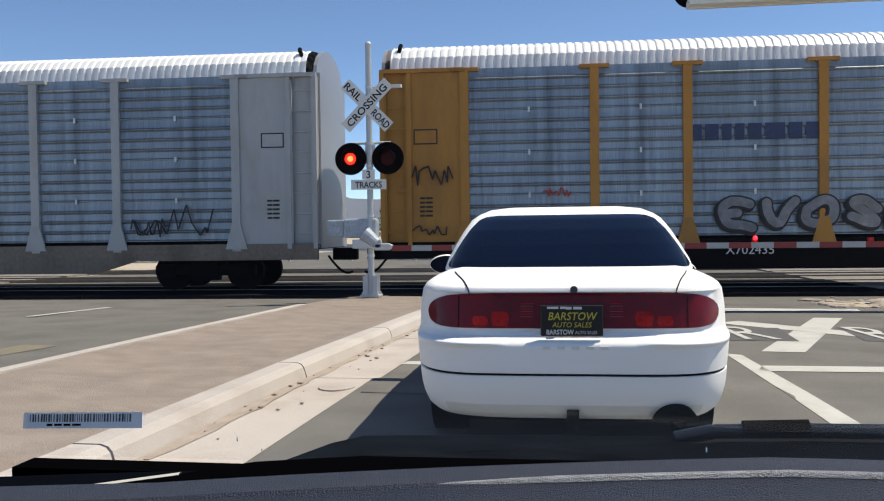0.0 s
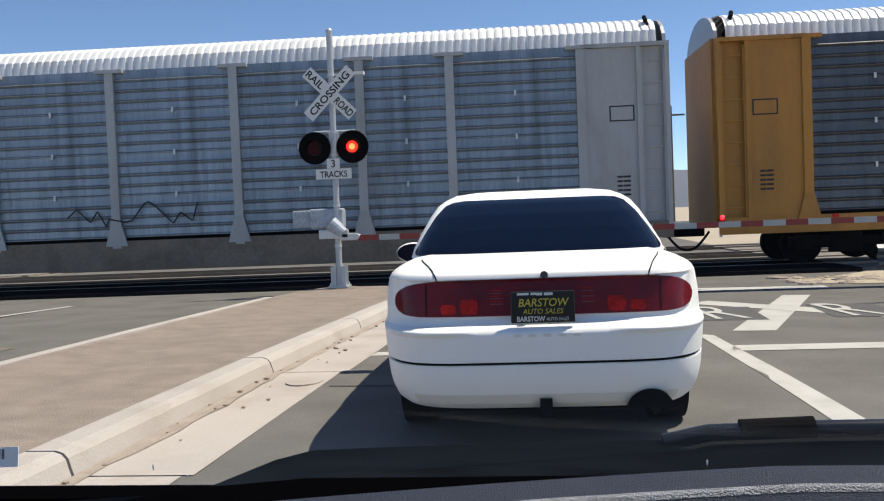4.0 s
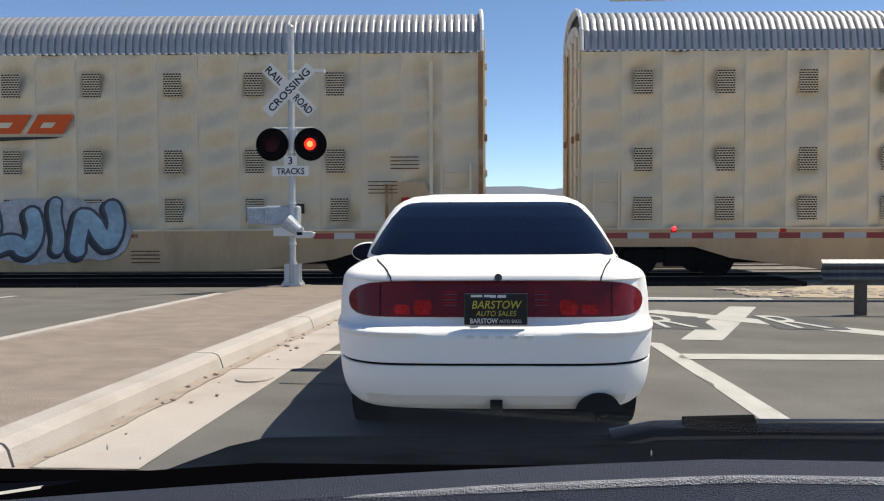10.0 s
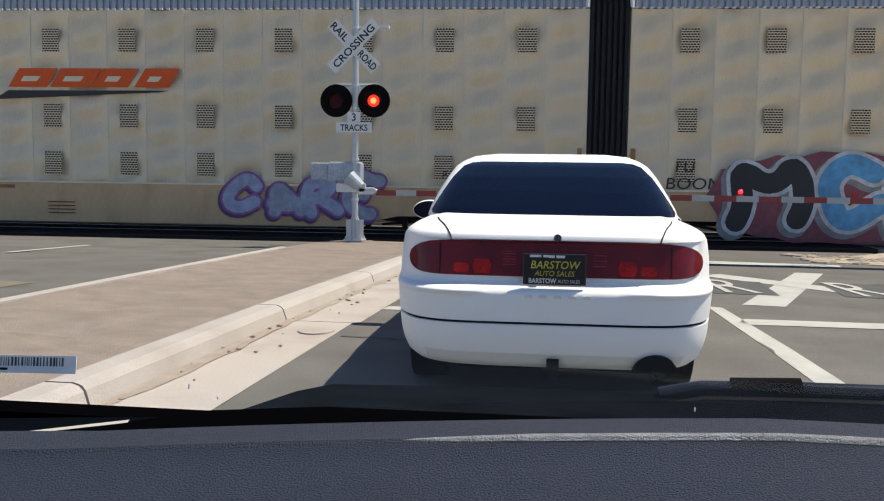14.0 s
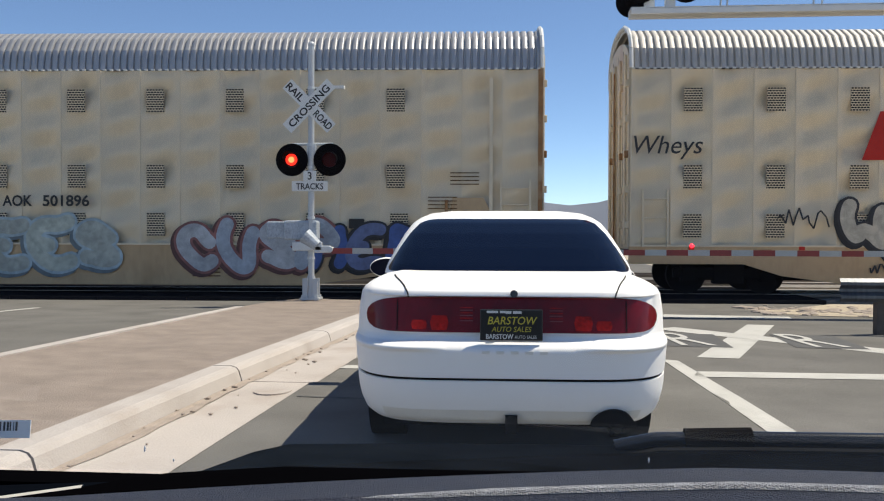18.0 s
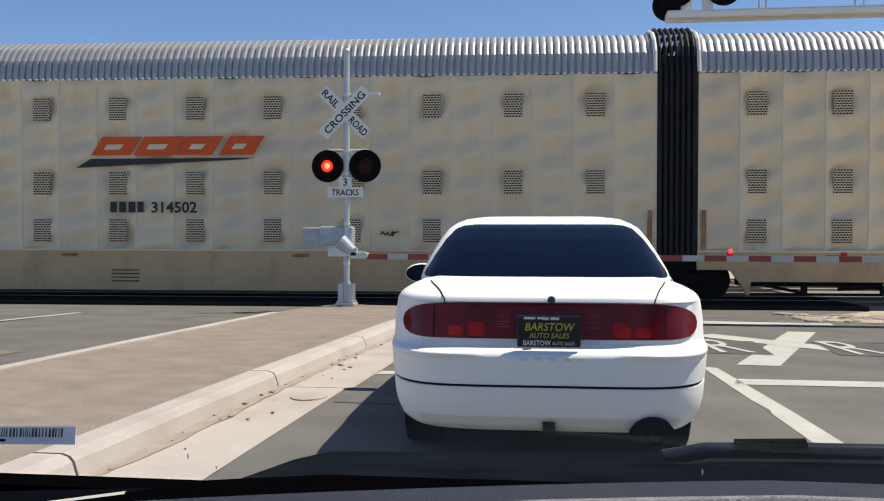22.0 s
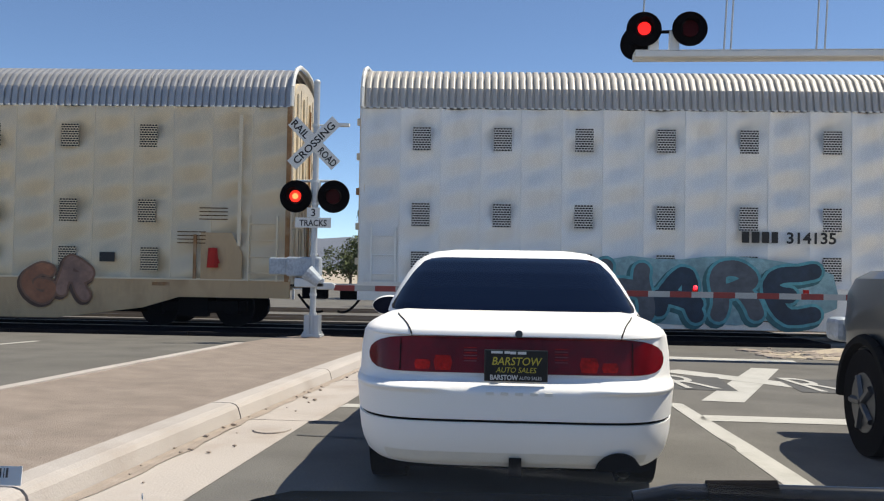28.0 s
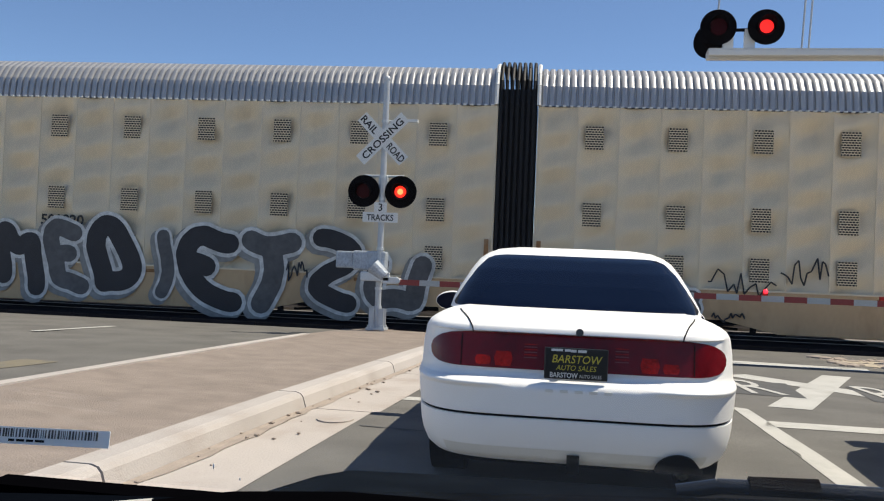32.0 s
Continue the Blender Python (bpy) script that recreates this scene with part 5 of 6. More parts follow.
SX, SY, SZ = -3.93, 17.0, drop(17.0) + 0.20
signal = empty("crossing_signal", pose(SX, SY, SZ), label="galvanised railroad crossing signal with gate, on the median", category="crossing signal")
rod("mast", (0, 0, 0.0), (0, 0, 5.0), 0.062, M["galv_pole"], signal, seg=16)
cap = bmesh.new()
bmesh.ops.create_uvsphere(cap, u_segments=12, v_segments=8, radius=0.07, matrix=Matrix.Translation((0, 0, 5.0)))
part("mast_cap", cap, M["galv_pole"], signal)
base = bmesh.new()
slab(base, -0.19, 0.19, -0.19, 0.19, 0.03, 0.07)
for a, b in ((-1, -1), (1, -1), (-1, 1), (1, 1)):
    slab(base, a * 0.13 - 0.035, a * 0.13 + 0.035, b * 0.13 - 0.035, b * 0.13 + 0.035, 0.0, 0.12)
    slab(base, a * 0.1 - 0.05, a * 0.1 + 0.05, b * 0.1 - 0.015, b * 0.1 + 0.015, 0.07, 0.45)
tube(base, (0, 0, 0.07), (0, 0, 0.5), 0.1, 0.08, seg=12)
part("base", base, M["galv_pole"], signal, at=pose(0, 0, -0.08))
block("concrete_pad", -0.3, 0.3, -0.3, 0.3, -0.12, -0.062, M["aggregate"], signal)
for k, (ang, words) in enumerate(((45, "CROSSING"), (-45, None))):
    at = pose(-0.02, -0.09 - 0.012 * (1 - k), 3.78, 0, -ang, 0)
    blade = block("crossbuck_blade", -0.63, 0.63, -0.004, 0.004, -0.125, 0.125, M["sign_white"], signal, "white blade with black letters", at=at)
    if words:
        t = lettering("lettering", words, 0.145, M["ink"], blade, 0, -0.0055, -0.072, align="CENTER", width=1.08, fat=0.004)
    else:
        lettering("lettering", "RAIL", 0.145, M["ink"], blade, -0.40, -0.0055, -0.072, align="CENTER", width=0.42, fat=0.004)
        lettering("lettering", "ROAD", 0.145, M["ink"], blade, 0.39, -0.0055, -0.072, align="CENTER", width=0.44, fat=0.004)
rod("top_arm", (0, 0, 4.15), (0.62, 0.05, 4.15), 0.02, M["aluminium"], signal, seg=8)
block("small_bell", 0.42, 0.66, -0.02, 0.1, 4.13, 4.19, M["sign_white"], signal)
rod("lamp_arm", (-0.4, 0.06, 3.04), (0.42, 0.06, 3.04), 0.028, M["aluminium"], signal, seg=10)
block("lamp_bracket", -0.09, 0.09, -0.02, 0.12, 2.62, 3.06, M["aluminium"], signal, bevel=0.01)
LAMP_X = (-0.375, 0.385)
for x in LAMP_X:
    lamp_unit(signal, x, -0.06, 2.72)
mast_bulb = bulb_in(signal, LAMP_X[0], -0.06, 2.72)
tracks_sign = block("tracks_sign", -0.37, 0.35, -0.088, -0.08, 2.10, 2.30, M["sign_white"], signal, "white sign with black letters", bevel=0.002)
lettering("lettering", "TRACKS", 0.125, M["ink"], tracks_sign, -0.01, -0.0895, 2.135, align="CENTER", width=0.55, fat=0.003)
three = block("number_sign", -0.14, 0.12, -0.088, -0.08, 2.305, 2.50, M["sign_white"], signal, "white sign with a black numeral", bevel=0.002)
lettering("lettering", "3", 0.15, M["ink"], three, -0.01, -0.0895, 2.33, align="CENTER", fat=0.003)
gear = bmesh.new()
slab(gear, -0.55, 0.12, -0.05, 0.28, 1.13, 1.52, 0.04)
slab(gear, -0.92, -0.55, 0.02, 0.22, 1.16, 1.5, 0.03)
tube(gear, (-0.1, -0.12, 1.22), (0.15, -0.12, 1.02), 0.16, 0.11, seg=14)
part("gate_mechanism", gear, M["dull_cast"], signal, "grey gate motor housing")
cw = bmesh.new()
slab(cw, -0.35, 0.25, -0.16, -0.1, 0.92, 1.1, 0.02)
slab(cw, 0.1, 0.42, -0.16, -0.06, 0.88, 1.02, 0.02)
tube(cw, (0.42, -0.2, 0.95), (0.42, 0.02, 0.95), 0.05, seg=10)
part("gate_support", cw, M["aluminium"], signal)
for z in (0.75, 1.2, 1.55, 2.55, 3.0, 4.12):
    rod("clamp", (0, 0, z), (0, 0, z + 0.05), 0.075, M["aluminium"], signal, seg=14)

ARM_Y, ARM_Z = SY - 0.12, SZ + 0.92
gate = empty("gate_arm", pose(SX + 0.45, ARM_Y, ARM_Z), label="lowered gate arm with red and white stripes", category="gate arm")
ARM_LEN = 11.2
for i in range(int(ARM_LEN / 0.405)):
    x = i * 0.405
    block("stripe", x, x + 0.405, -0.02, 0.02, -0.055 - 0.008 * (x / 8), 0.055 - 0.008 * (x / 8), M["red_paint"] if i % 2 == 0 else M["tape"], gate)
GATE_LIGHTS = (3.2, 6.95, 9.0)
for x in GATE_LIGHTS:
    block("light_holder", x - 0.045, x + 0.045, -0.04, 0.04, 0.05, 0.12, M["maroon"], gate)
gl = bmesh.new()
bmesh.ops.create_uvsphere(gl, u_segments=10, v_segments=6, radius=0.042)
gate_light = part("gate_light", gl, M["small_lit"], gate, "small red gate light", at=pose(GATE_LIGHTS[1], -0.05, 0.13))

# ---- cantilever over the lane ----
CX, CY, CZ = 2.13, 15.6, 5.215
canti = empty("cantilever_signal", pose(CX, CY, CZ), label="aluminium cantilever beam with red crossing lamps", category="crossing signal")
beam = bmesh.new()
for y in (0.0, 0.32):
    slab(beam, 0.0, 9.6, y - 0.05, y + 0.05, -0.05, 0.06, 0.012)
part("beam", beam, M["sign_white"], canti)
rodset = bmesh.new()
slab(rodset, 0.0, 9.6, -0.05, 0.36, 0.062, 0.075)
part("walkway", rodset, M["sign_white"], canti)
for x in (0.2, 1.7, 1.82, 3.35, 3.5, 5.0, 5.15):
    rod("hanger", (x, 0.7, 0.1), (x + 0.12, 0.7, 2.6), 0.018, M["galv_pole"], canti, seg=6)
rod("upper_pipe", (0.1, 0.7, 2.3), (9.6, 0.7, 2.6), 0.07, M["galv_pole"], canti)
rod("mast", (9.2, 0.4, -CZ + drop(CY)), (9.2, 0.4, 3.0), 0.15, M["galv_pole"], canti, seg=16)
rod("lamp_pipe", (0.1, 0.1, 0.42), (1.0, 0.1, 0.44), 0.03, M["lamp_black"], canti)
for x in (0.3, 0.66):
    block("lamp_foot", x - 0.05, x + 0.12, 0.04, 0.16, 0.075, 0.44, M["sign_white"], canti)
CL = (0.15, 0.95)
for x in CL:
    lamp_unit(canti, x, -0.02, 0.45, r=0.3)
back = lamp_unit(canti, 0.1, 0.55, 0.36, r=0.315)
back.rotation_euler = (0, 0, radians(150))
canti_bulb = bulb_in(canti, CL[1], -0.02, 0.45, False)

# ---- white sedan ----
CARX, CARY = 0.065, 4.47


def outline(z, w, rear, front, n=6.0, steps=200):
    """The plan of the body at one height, as a rounded rectangle."""
    yc, l = (rear + front) / 2, (front - rear) / 2
    pts = []
    for i in range(steps):
        q, t = divmod(4.0 * i / steps, 1.0)  # even spacing along the sides
        a = (q + t ** 3 / (t ** 3 + (1 - t) ** 3)) * math.pi / 2
        c, s = math.cos(a), math.sin(a)
        pts.append((w * math.copysign(abs(c) ** (2 / n), c), yc + l * math.copysign(abs(s) ** (2 / n), s), z))
    return pts


def stack(name, slices, material, parent, label="", n=6.0, cap=True, steps=200):
    verts, faces = [], []
    for z, w, r, f in slices:
        verts += outline(z, w, r, f, n, steps)
    for j in range(len(slices) - 1):
        for i in range(steps):
            a, b = j * steps + i, j * steps + (i + 1) % steps
            faces.append((a, b, b + steps, a + steps))
    faces.append(tuple(range(steps - 1, -1, -1)))
    if cap:
        faces.append(tuple(range((len(slices) - 1) * steps, len(slices) * steps)))
    me = mesh_of(name, verts, faces, True)
    me.set_sharp_from_angle(angle=radians(38))
    return piece(name, me, material, parent, label)


def rear_y(x, w, rear, front, n=6.0):
    yc, l = (rear + front) / 2, (front - rear) / 2
    c = min(1.0, abs(x) / w) ** (n / 2)
    s = math.sqrt(max(0.0, 1 - c * c))
    return yc - l * s ** (2 / n)


def slice_at(z, slices):
    for (z0, *a), (z1, *b) in zip(slices, slices[1:]):
        if z0 <= z <= z1:
            f = (z - z0) / max(1e-6, z1 - z0)
            return [p + (q - p) * f for p, q in zip(a, b)]
    return list(slices[-1][1:])


def skin(name, slices, rows, material, parent, lift=0.006, label="", nx=40, n=6.0):
    """A sheet lying on the rear of the stacked body. Rows: (z, x from, x to)."""
    finer = []
    for p, q in zip(rows, rows[1:]):
        k = max(1, int((q[0] - p[0]) / 0.012))
        finer += [tuple(a + (b - a) * i / k for a, b in zip(p, q)) for i in range(k)]
    rows = finer + [rows[-1]]
    verts, faces = [], []
    for z, xa, xb in rows:
        w, r, f = slice_at(z, slices)
        for i in range(nx + 1):
            x = xa + (xb - xa) * i / nx
            verts.append((x, rear_y(x, w, r, f, n) - lift, z))
    m = nx + 1
    for j in range(len(rows) - 1):
        for i in range(nx):
            faces.append((j * m + i, j * m + i + 1, (j + 1) * m + i + 1, (j + 1) * m + i))
    return piece(name, mesh_of(name, verts, faces, True), material, parent, label)


sedan = empty("sedan", pose(CARX, CARY, 0, 0, 0, 1.2), label="white four-door sedan with dark tinted rear window", category="car")
BODY = [(0.265, 0.79, 0.16, 4.7), (0.28, 0.862, 0.105, 4.8), (0.31, 0.894, 0.072, 4.84), (0.36, 0.914, 0.044, 4.87), (0.42, 0.927, 0.024, 4.89), (0.47, 0.932, 0.013, 4.9), (0.518, 0.935, 0.01, 4.92), (0.523, 0.921, 0.022, 4.9), (0.532, 0.921, 0.022, 4.9), (0.537, 0.936, 0.006, 4.92),
        (0.62, 0.944, 0.0, 4.94), (0.665, 0.946, -0.005, 4.93), (0.68, 0.946, -0.006, 4.93), (0.70, 0.944, 0.004, 4.92), (0.722, 0.942, 0.045, 4.9), (0.745, 0.942, 0.082, 4.89), (0.765, 0.942, 0.09, 4.88), (0.86, 0.938, 0.105, 4.8), (0.955, 0.921, 0.118, 4.6), (0.964, 0.908, 0.094, 4.4), (0.984, 0.895, 0.098, 4.3), (0.997, 0.878, 0.112, 4.2), (1.004, 0.868, 0.15, 4.1), (1.018, 0.845, 0.24, 4.0), (1.038, 0.80, 0.42, 3.9), (1.06, 0.705, 0.68, 3.8)]
body = stack("body", BODY, M["car_paint"], sedan)
CABIN = [(1.03, 0.88, 0.98, 4.05), (1.09, 0.865, 1.07, 3.9), (1.20, 0.815, 1.28, 3.65), (1.30, 0.765, 1.50, 3.4), (1.38, 0.715, 1.72, 3.2), (1.42, 0.665, 1.88, 3.1), (1.455, 0.59, 2.05, 3.0), (1.475, 0.45, 2.25, 2.9)]
cabin = stack("cabin", CABIN, M["car_paint"], sedan, n=5.0)
skin("rear_window", CABIN, [(1.052, -0.80, 0.80), (1.07, -0.815, 0.815), (1.2, -0.75, 0.75), (1.3, -0.695, 0.695), (1.375, -0.635, 0.635), (1.40, -0.58, 0.58), (1.408, -0.5, 0.5)], M["tint"], sedan, 0.011, "dark tinted rear window", n=5.0, nx=90)
# tail lamps across the whole rear
lamp_rows = []
for z, k in ((0.770, 0.66), (0.774, 0.71), (0.782, 0.752), (0.80, 0.786), (0.825, 0.803), (0.855, 0.808), (0.885, 0.798), (0.91, 0.772), (0.93, 0.733), (0.945, 0.68), (0.954, 0.60), (0.960, 0.44)):
    lamp_rows.append((z, -k, k))
lens = skin("tail_lamp_bar", BODY, lamp_rows, M["tail_red"], sedan, 0.012, "wide dark red tail lamp bar")
for s in (-1, 1):
    for xa, xb, z0, z1 in ((0.345, 0.425, 0.782, 0.86), (0.46, 0.53, 0.785, 0.835)):
        a, b = sorted((s * xa, s * xb))
        skin("reflector", BODY, [(z0, a, b), ((z0 + z1) / 2, a - 0.01, b + 0.01), (z1, a, b)], M["tail_inner"], lens, 0.015, nx=6)
    for i in range(6):
        z = 0.83 + i * 0.014
        a, b = sorted((s * 0.205, s * 0.275))
        skin("reverse_lamp_line", BODY, [(z, a, b), (z + 0.005, a, b)], M["tail_inner"] if i % 2 else M["tail_glint"], lens, 0.016, nx=4)
    a, b = sorted((s * 0.613, s * 0.619))
    skin("lens_seam", BODY, [(0.775, a, b), (0.94, a, b)], M["gap"], lens, 0.014, nx=1)
    # trunk lid cut and bumper fold
    verts = []
    for i in range(12):
        f = i / 11
        z = 0.945 + 0.10 * f ** 0.6
        x = s * (0.555 + 0.02 * f + 0.12 * f ** 2.2)
        w, r, fr = slice_at(z, BODY)
        verts.append((x, rear_y(x, w, r, fr) - 0.003 + 0.0 * f, z + 0.003))
    seam = bmesh.new()
    for p, q in zip(verts, verts[1:]):
        tube(seam, p, q, 0.004, seg=5)
    part("trunk_seam", seam, M["gap"], sedan)
    flute = []  # a soft ledge along each side of the bumper
    for z, out in ((0.724, 0.0), (0.716, 0.02), (0.704, 0.036), (0.692, 0.036), (0.683, 0.014), (0.672, 0.001)):
        row = []
        for i in range(25):
            x = s * (0.34 + 0.58 * i / 24)
            w, r, fr = slice_at(z, BODY)
            row.append((x, rear_y(x, w, r, fr) - 0.002 - out * min(1, i / 8), z))
        flute.append(row)
    k = len(flute[0])
    piece("bumper_ledge", mesh_of("bumper_ledge", [q for row in flute for q in row], [(j * k + i, j * k + i + 1, (j + 1) * k + i + 1, (j + 1) * k + i) for j in range(len(flute) - 1) for i in range(k - 1)], True), M["car_paint"], sedan)
skin("bumper_groove", BODY, [(0.521, -0.89, 0.89), (0.534, -0.89, 0.89)], M["gap"], sedan, -0.001, "dark bumper groove")
# a slightly darker, yellower white along the foot of the bumper
skin("rear_apron", BODY, [(0.275, -0.60, 0.60), (0.31, -0.68, 0.68), (0.36, -0.70, 0.70)], M["car_dull"], sedan, 0.002, "darker lower bumper")
# exhaust cut-out (a black solid coloured as the opening's shade), pipe, tow tab
cutout = [(0.40 + 0.115 * math.cos(a), 0.28 + 0.095 * math.sin(a)) for a in [math.pi * i / 14 for i in range(15)]]
extruded("exhaust_cutout", [(x + 0.14, z) for x, z in cutout], 0.1, M["black"], sedan, at=pose(0, 0.032, 0))
pipe = bmesh.new()
tube(pipe, (0.56, 0.026, 0.285), (0.56, 0.7, 0.285), 0.035, seg=12, caps=False)
part("exhaust_pipe", pipe, M["chrome"], sedan)
muffler = bmesh.new()
slab(muffler, 0.3, 0.72, 0.5, 1.0, 0.22, 0.38, 0.06)
part("muffler", muffler, M["black"], sedan)
block("tow_tab", -0.03, 0.035, 0.03, 0.16, 0.24, 0.335, M["black"], sedan)
block("underbody", -0.72, 0.72, 0.4, 4.6, 0.2, 0.36, M["black"], sedan)
for x in (-0.76, 0.76):
    for y in (1.06, 3.83):
        wheel = empty("wheel", pose(x, y, 0.315))
        wheel.parent = sedan
        t = bmesh.new()
        tube(t, (-0.105, 0, 0), (0.105, 0, 0), 0.315, seg=28)
        part("tyre", t, M["rubber"], wheel)
        rr = bmesh.new()
        tube(rr, (-0.11, 0, 0), (0.11, 0, 0), 0.2, seg=20)
        part("rim", rr, M["aluminium"], wheel)
MX, MZ = {-1: -1.03, 1: 0.97}, {-1: 1.0, 1: 0.93}  # the far mirror is folded in
for s in (-1, 1):
    mir = bmesh.new()
    bmesh.ops.create_uvsphere(mir, u_segments=24, v_segments=14, radius=1.0, matrix=Matrix.Translation((MX[s], 3.05, MZ[s])) @ Matrix.Diagonal((0.155, 0.10, 0.088, 1)))
    for v in mir.verts:
        v.co.y = max(v.co.y, 3.0)
    tube(mir, (s * 0.92, 3.08, MZ[s] - 0.02), (s * 0.76, 3.1, 0.96), 0.04, seg=8)
    m_ob = part("side_mirror", mir, M["car_paint"], sedan, smooth=False)
    gm = bmesh.new()
    tube(gm, (MX[s], 3.005, MZ[s]), (MX[s], 2.99, MZ[s]), 0.143, seg=32)
    for v in gm.verts:
        v.co.z = MZ[s] + (v.co.z - MZ[s]) * 0.54
    part("mirror_glass", gm, M["tint"], m_ob, "dark mirror glass")
badge = bmesh.new()
tube(badge, (0.015, 0.11, 0.978), (0.015, 0.088, 0.978), 0.02, seg=18)
part("badge", badge, M["dark_galvanized"], sedan, "small round dull badge")
for i in range(5):
    x = -0.155 + i * 0.076
    block("emblem_bar", x, x + 0.042, -0.009, 0.03, 0.667, 0.683, M["car_dull"], sedan)
plate = block("licence_plate", -0.165, 0.165, 0.018, 0.034, 0.735, 0.90, M["plate_black"], sedan, "black dealer plate with yellow words", bevel=0.006)
lettering("plate_word", "BARSTOW", 0.042, M["plate_yellow"], plate, 0.0, 0.0165, 0.822, align="CENTER", width=0.26, shear=0.2, fat=0.0005, depth=0.0008)
lettering("plate_word", "AUTO SALES", 0.028, M["plate_yellow"], plate, 0.0, 0.0165, 0.783, align="CENTER", width=0.21, shear=0.2, depth=0.0008)
lettering("frame_word", "BARSTOW", 0.026, M["chalk"], plate, -0.135, 0.0165, 0.745, width=0.145, fat=0.001, depth=0.0008)
lettering("frame_word", "AUTO SALES", 0.018, M["chalk"], plate, 0.018, 0.0165, 0.747, width=0.115, depth=0.0008)
bars(plate, "plate_bar", -0.13, 0.881, 0.012, (0.06, 0.03), M["chalk"], 0.0165, space=0.8)
bars(plate, "plate_bar", -0.03, 0.878, 0.014, (0.03, 0.045), M["chalk"], 0.0165, space=0.6)

# ---- pickup beside the lane, creeping forward ----
truck = empty("pickup_truck", label="dark grey pickup truck waiting in the next lane", category="pickup truck")
TB = [(0.56, 0.86, -5.3, -0.2), (0.66, 0.93, -5.4, -0.1), (0.95, 0.95, -5.4, -0.06), (1.02, 0.95, -5.4, -0.1), (1.18, 0.96, -5.4, -0.16), (1.3, 0.95, -5.4, -0.3), (1.36, 0.88, -5.35, -0.45)]
stack("body", TB, M["truck_paint"], truck, n=9.0)
TC = [(1.3, 0.91, -3.6, -1.35), (1.55, 0.86, -3.55, -1.75), (1.9, 0.76, -3.45, -2.1), (1.98, 0.66, -3.3, -2.3)]
stack("cab", TC, M["truck_paint"], truck, n=7.0)
stack("cab_glass", [(1.38, 0.9, -3.5, -1.5), (1.84, 0.80, -3.45, -1.98)], M["tint"], truck, n=7.0)
bump = bmesh.new()
slab(bump, -0.88, 0.88, -0.1, 0.2, 0.77, 0.97, 0.05)
part("front_bumper", bump, M["dull_cast"], truck, "grey front bumper")
for x in (-0.86, 0.86):
    for y in (-0.95, -4.35):
        s = 1 if x > 0 else -1
        wheel = empty("wheel", pose(x, y, 0.39))
        wheel.parent = truck
        t = bmesh.new()
        tube(t, (-0.13, 0, 0), (0.13, 0, 0), 0.39, seg=32)
        part("tyre", t, M["rubber"], wheel)
        rr = bmesh.new()
        tube(rr, (-0.135, 0, 0), (0.135, 0, 0), 0.22, seg=24)
        for i in range(5):
            a = 2 * math.pi * i / 5
            tube(rr, (s * 0.14, 0, 0), (s * 0.14, 0.2 * math.cos(a), 0.2 * math.sin(a)), 0.03, seg=6)
        part("rim", rr, M["dark_galvanized"], wheel)
        arch = bmesh.new()
        for i in range(12):
            a, b = math.pi * i / 12, math.pi * (i + 1) / 12
            tube(arch, (x + s * 0.12, y + 0.46 * math.cos(a), 0.39 + 0.46 * math.sin(a)), (x + s * 0.12, y + 0.46 * math.cos(b), 0.39 + 0.46 * math.sin(b)), 0.045, seg=6)
        part("wheel_arch", arch, M["gap"], truck)

guard = empty("road_guard_rail", pose(4.45, 12.0, drop(12.0)), label="grey steel guard rail beside the crossing", category="guard rail")
gb_ = bmesh.new()
prof_g = [(-0.0, 0.44), (-0.05, 0.49), (-0.05, 0.53), (0.0, 0.58), (0.0, 0.62), (-0.05, 0.67), (-0.05, 0.71), (0.0, 0.76)]
cols_g = [[gb_.verts.new((x, y, z)) for y, z in prof_g] for x in (0.0, 7.0)]
for i in range(len(prof_g) - 1):
    gb_.faces.new((cols_g[0][i], cols_g[1][i], cols_g[1][i + 1], cols_g[0][i + 1]))
part("beam", gb_, M["dark_galvanized"], guard, "corrugated steel beam")
for i in range(4):
    block("post", 0.5 + i * 1.9, 0.62 + i * 1.9, 0.02, 0.15, 0.0, 0.72, M["tie"], guard)

# ---- the car that we sit in ----
dash = empty("own_car", label="dark car interior with grained dashboard behind the windscreen", category="car")
block("floor_pan", -0.85, 0.85, -2.6, 1.2, 0.28, 0.36, M["dash_black"], dash)
block("firewall", -0.85, 0.85, 1.12, 1.18, 0.3, 0.93, M["dash_black"], dash)
block("rear_wall", -0.85, 0.85, -2.6, -2.5, 0.36, 1.5, M["dash_black"], dash)
block("roof_lining", -0.75, 0.75, -2.5, -0.25, 1.52, 1.58, M["roof_tan"], dash)
for sx in (-1, 1):
    block("door_panel", *sorted((sx * 0.85, sx * 0.92)), -2.5, 0.9, 0.36, 0.9, M["dash_black"], dash)
    rod("roof_pillar", (sx * 1.0, 0.6, 0.88), (sx * 0.78, -0.3, 1.55), 0.045, M["dash_black"], dash)
    for wy in (-1.4, 1.45):
        tw = bmesh.new()
        tube(tw, (sx * 0.68, wy, 0.32), (sx * 0.88, wy, 0.32), 0.32, seg=24)
        part("tyre", tw, M["rubber"], dash)
hb = bmesh.new()
slab(hb, -0.86, 0.86, 1.2, 2.15, 0.46, 0.62, 0.05)
part("bonnet", hb, M["truck_paint"], dash)


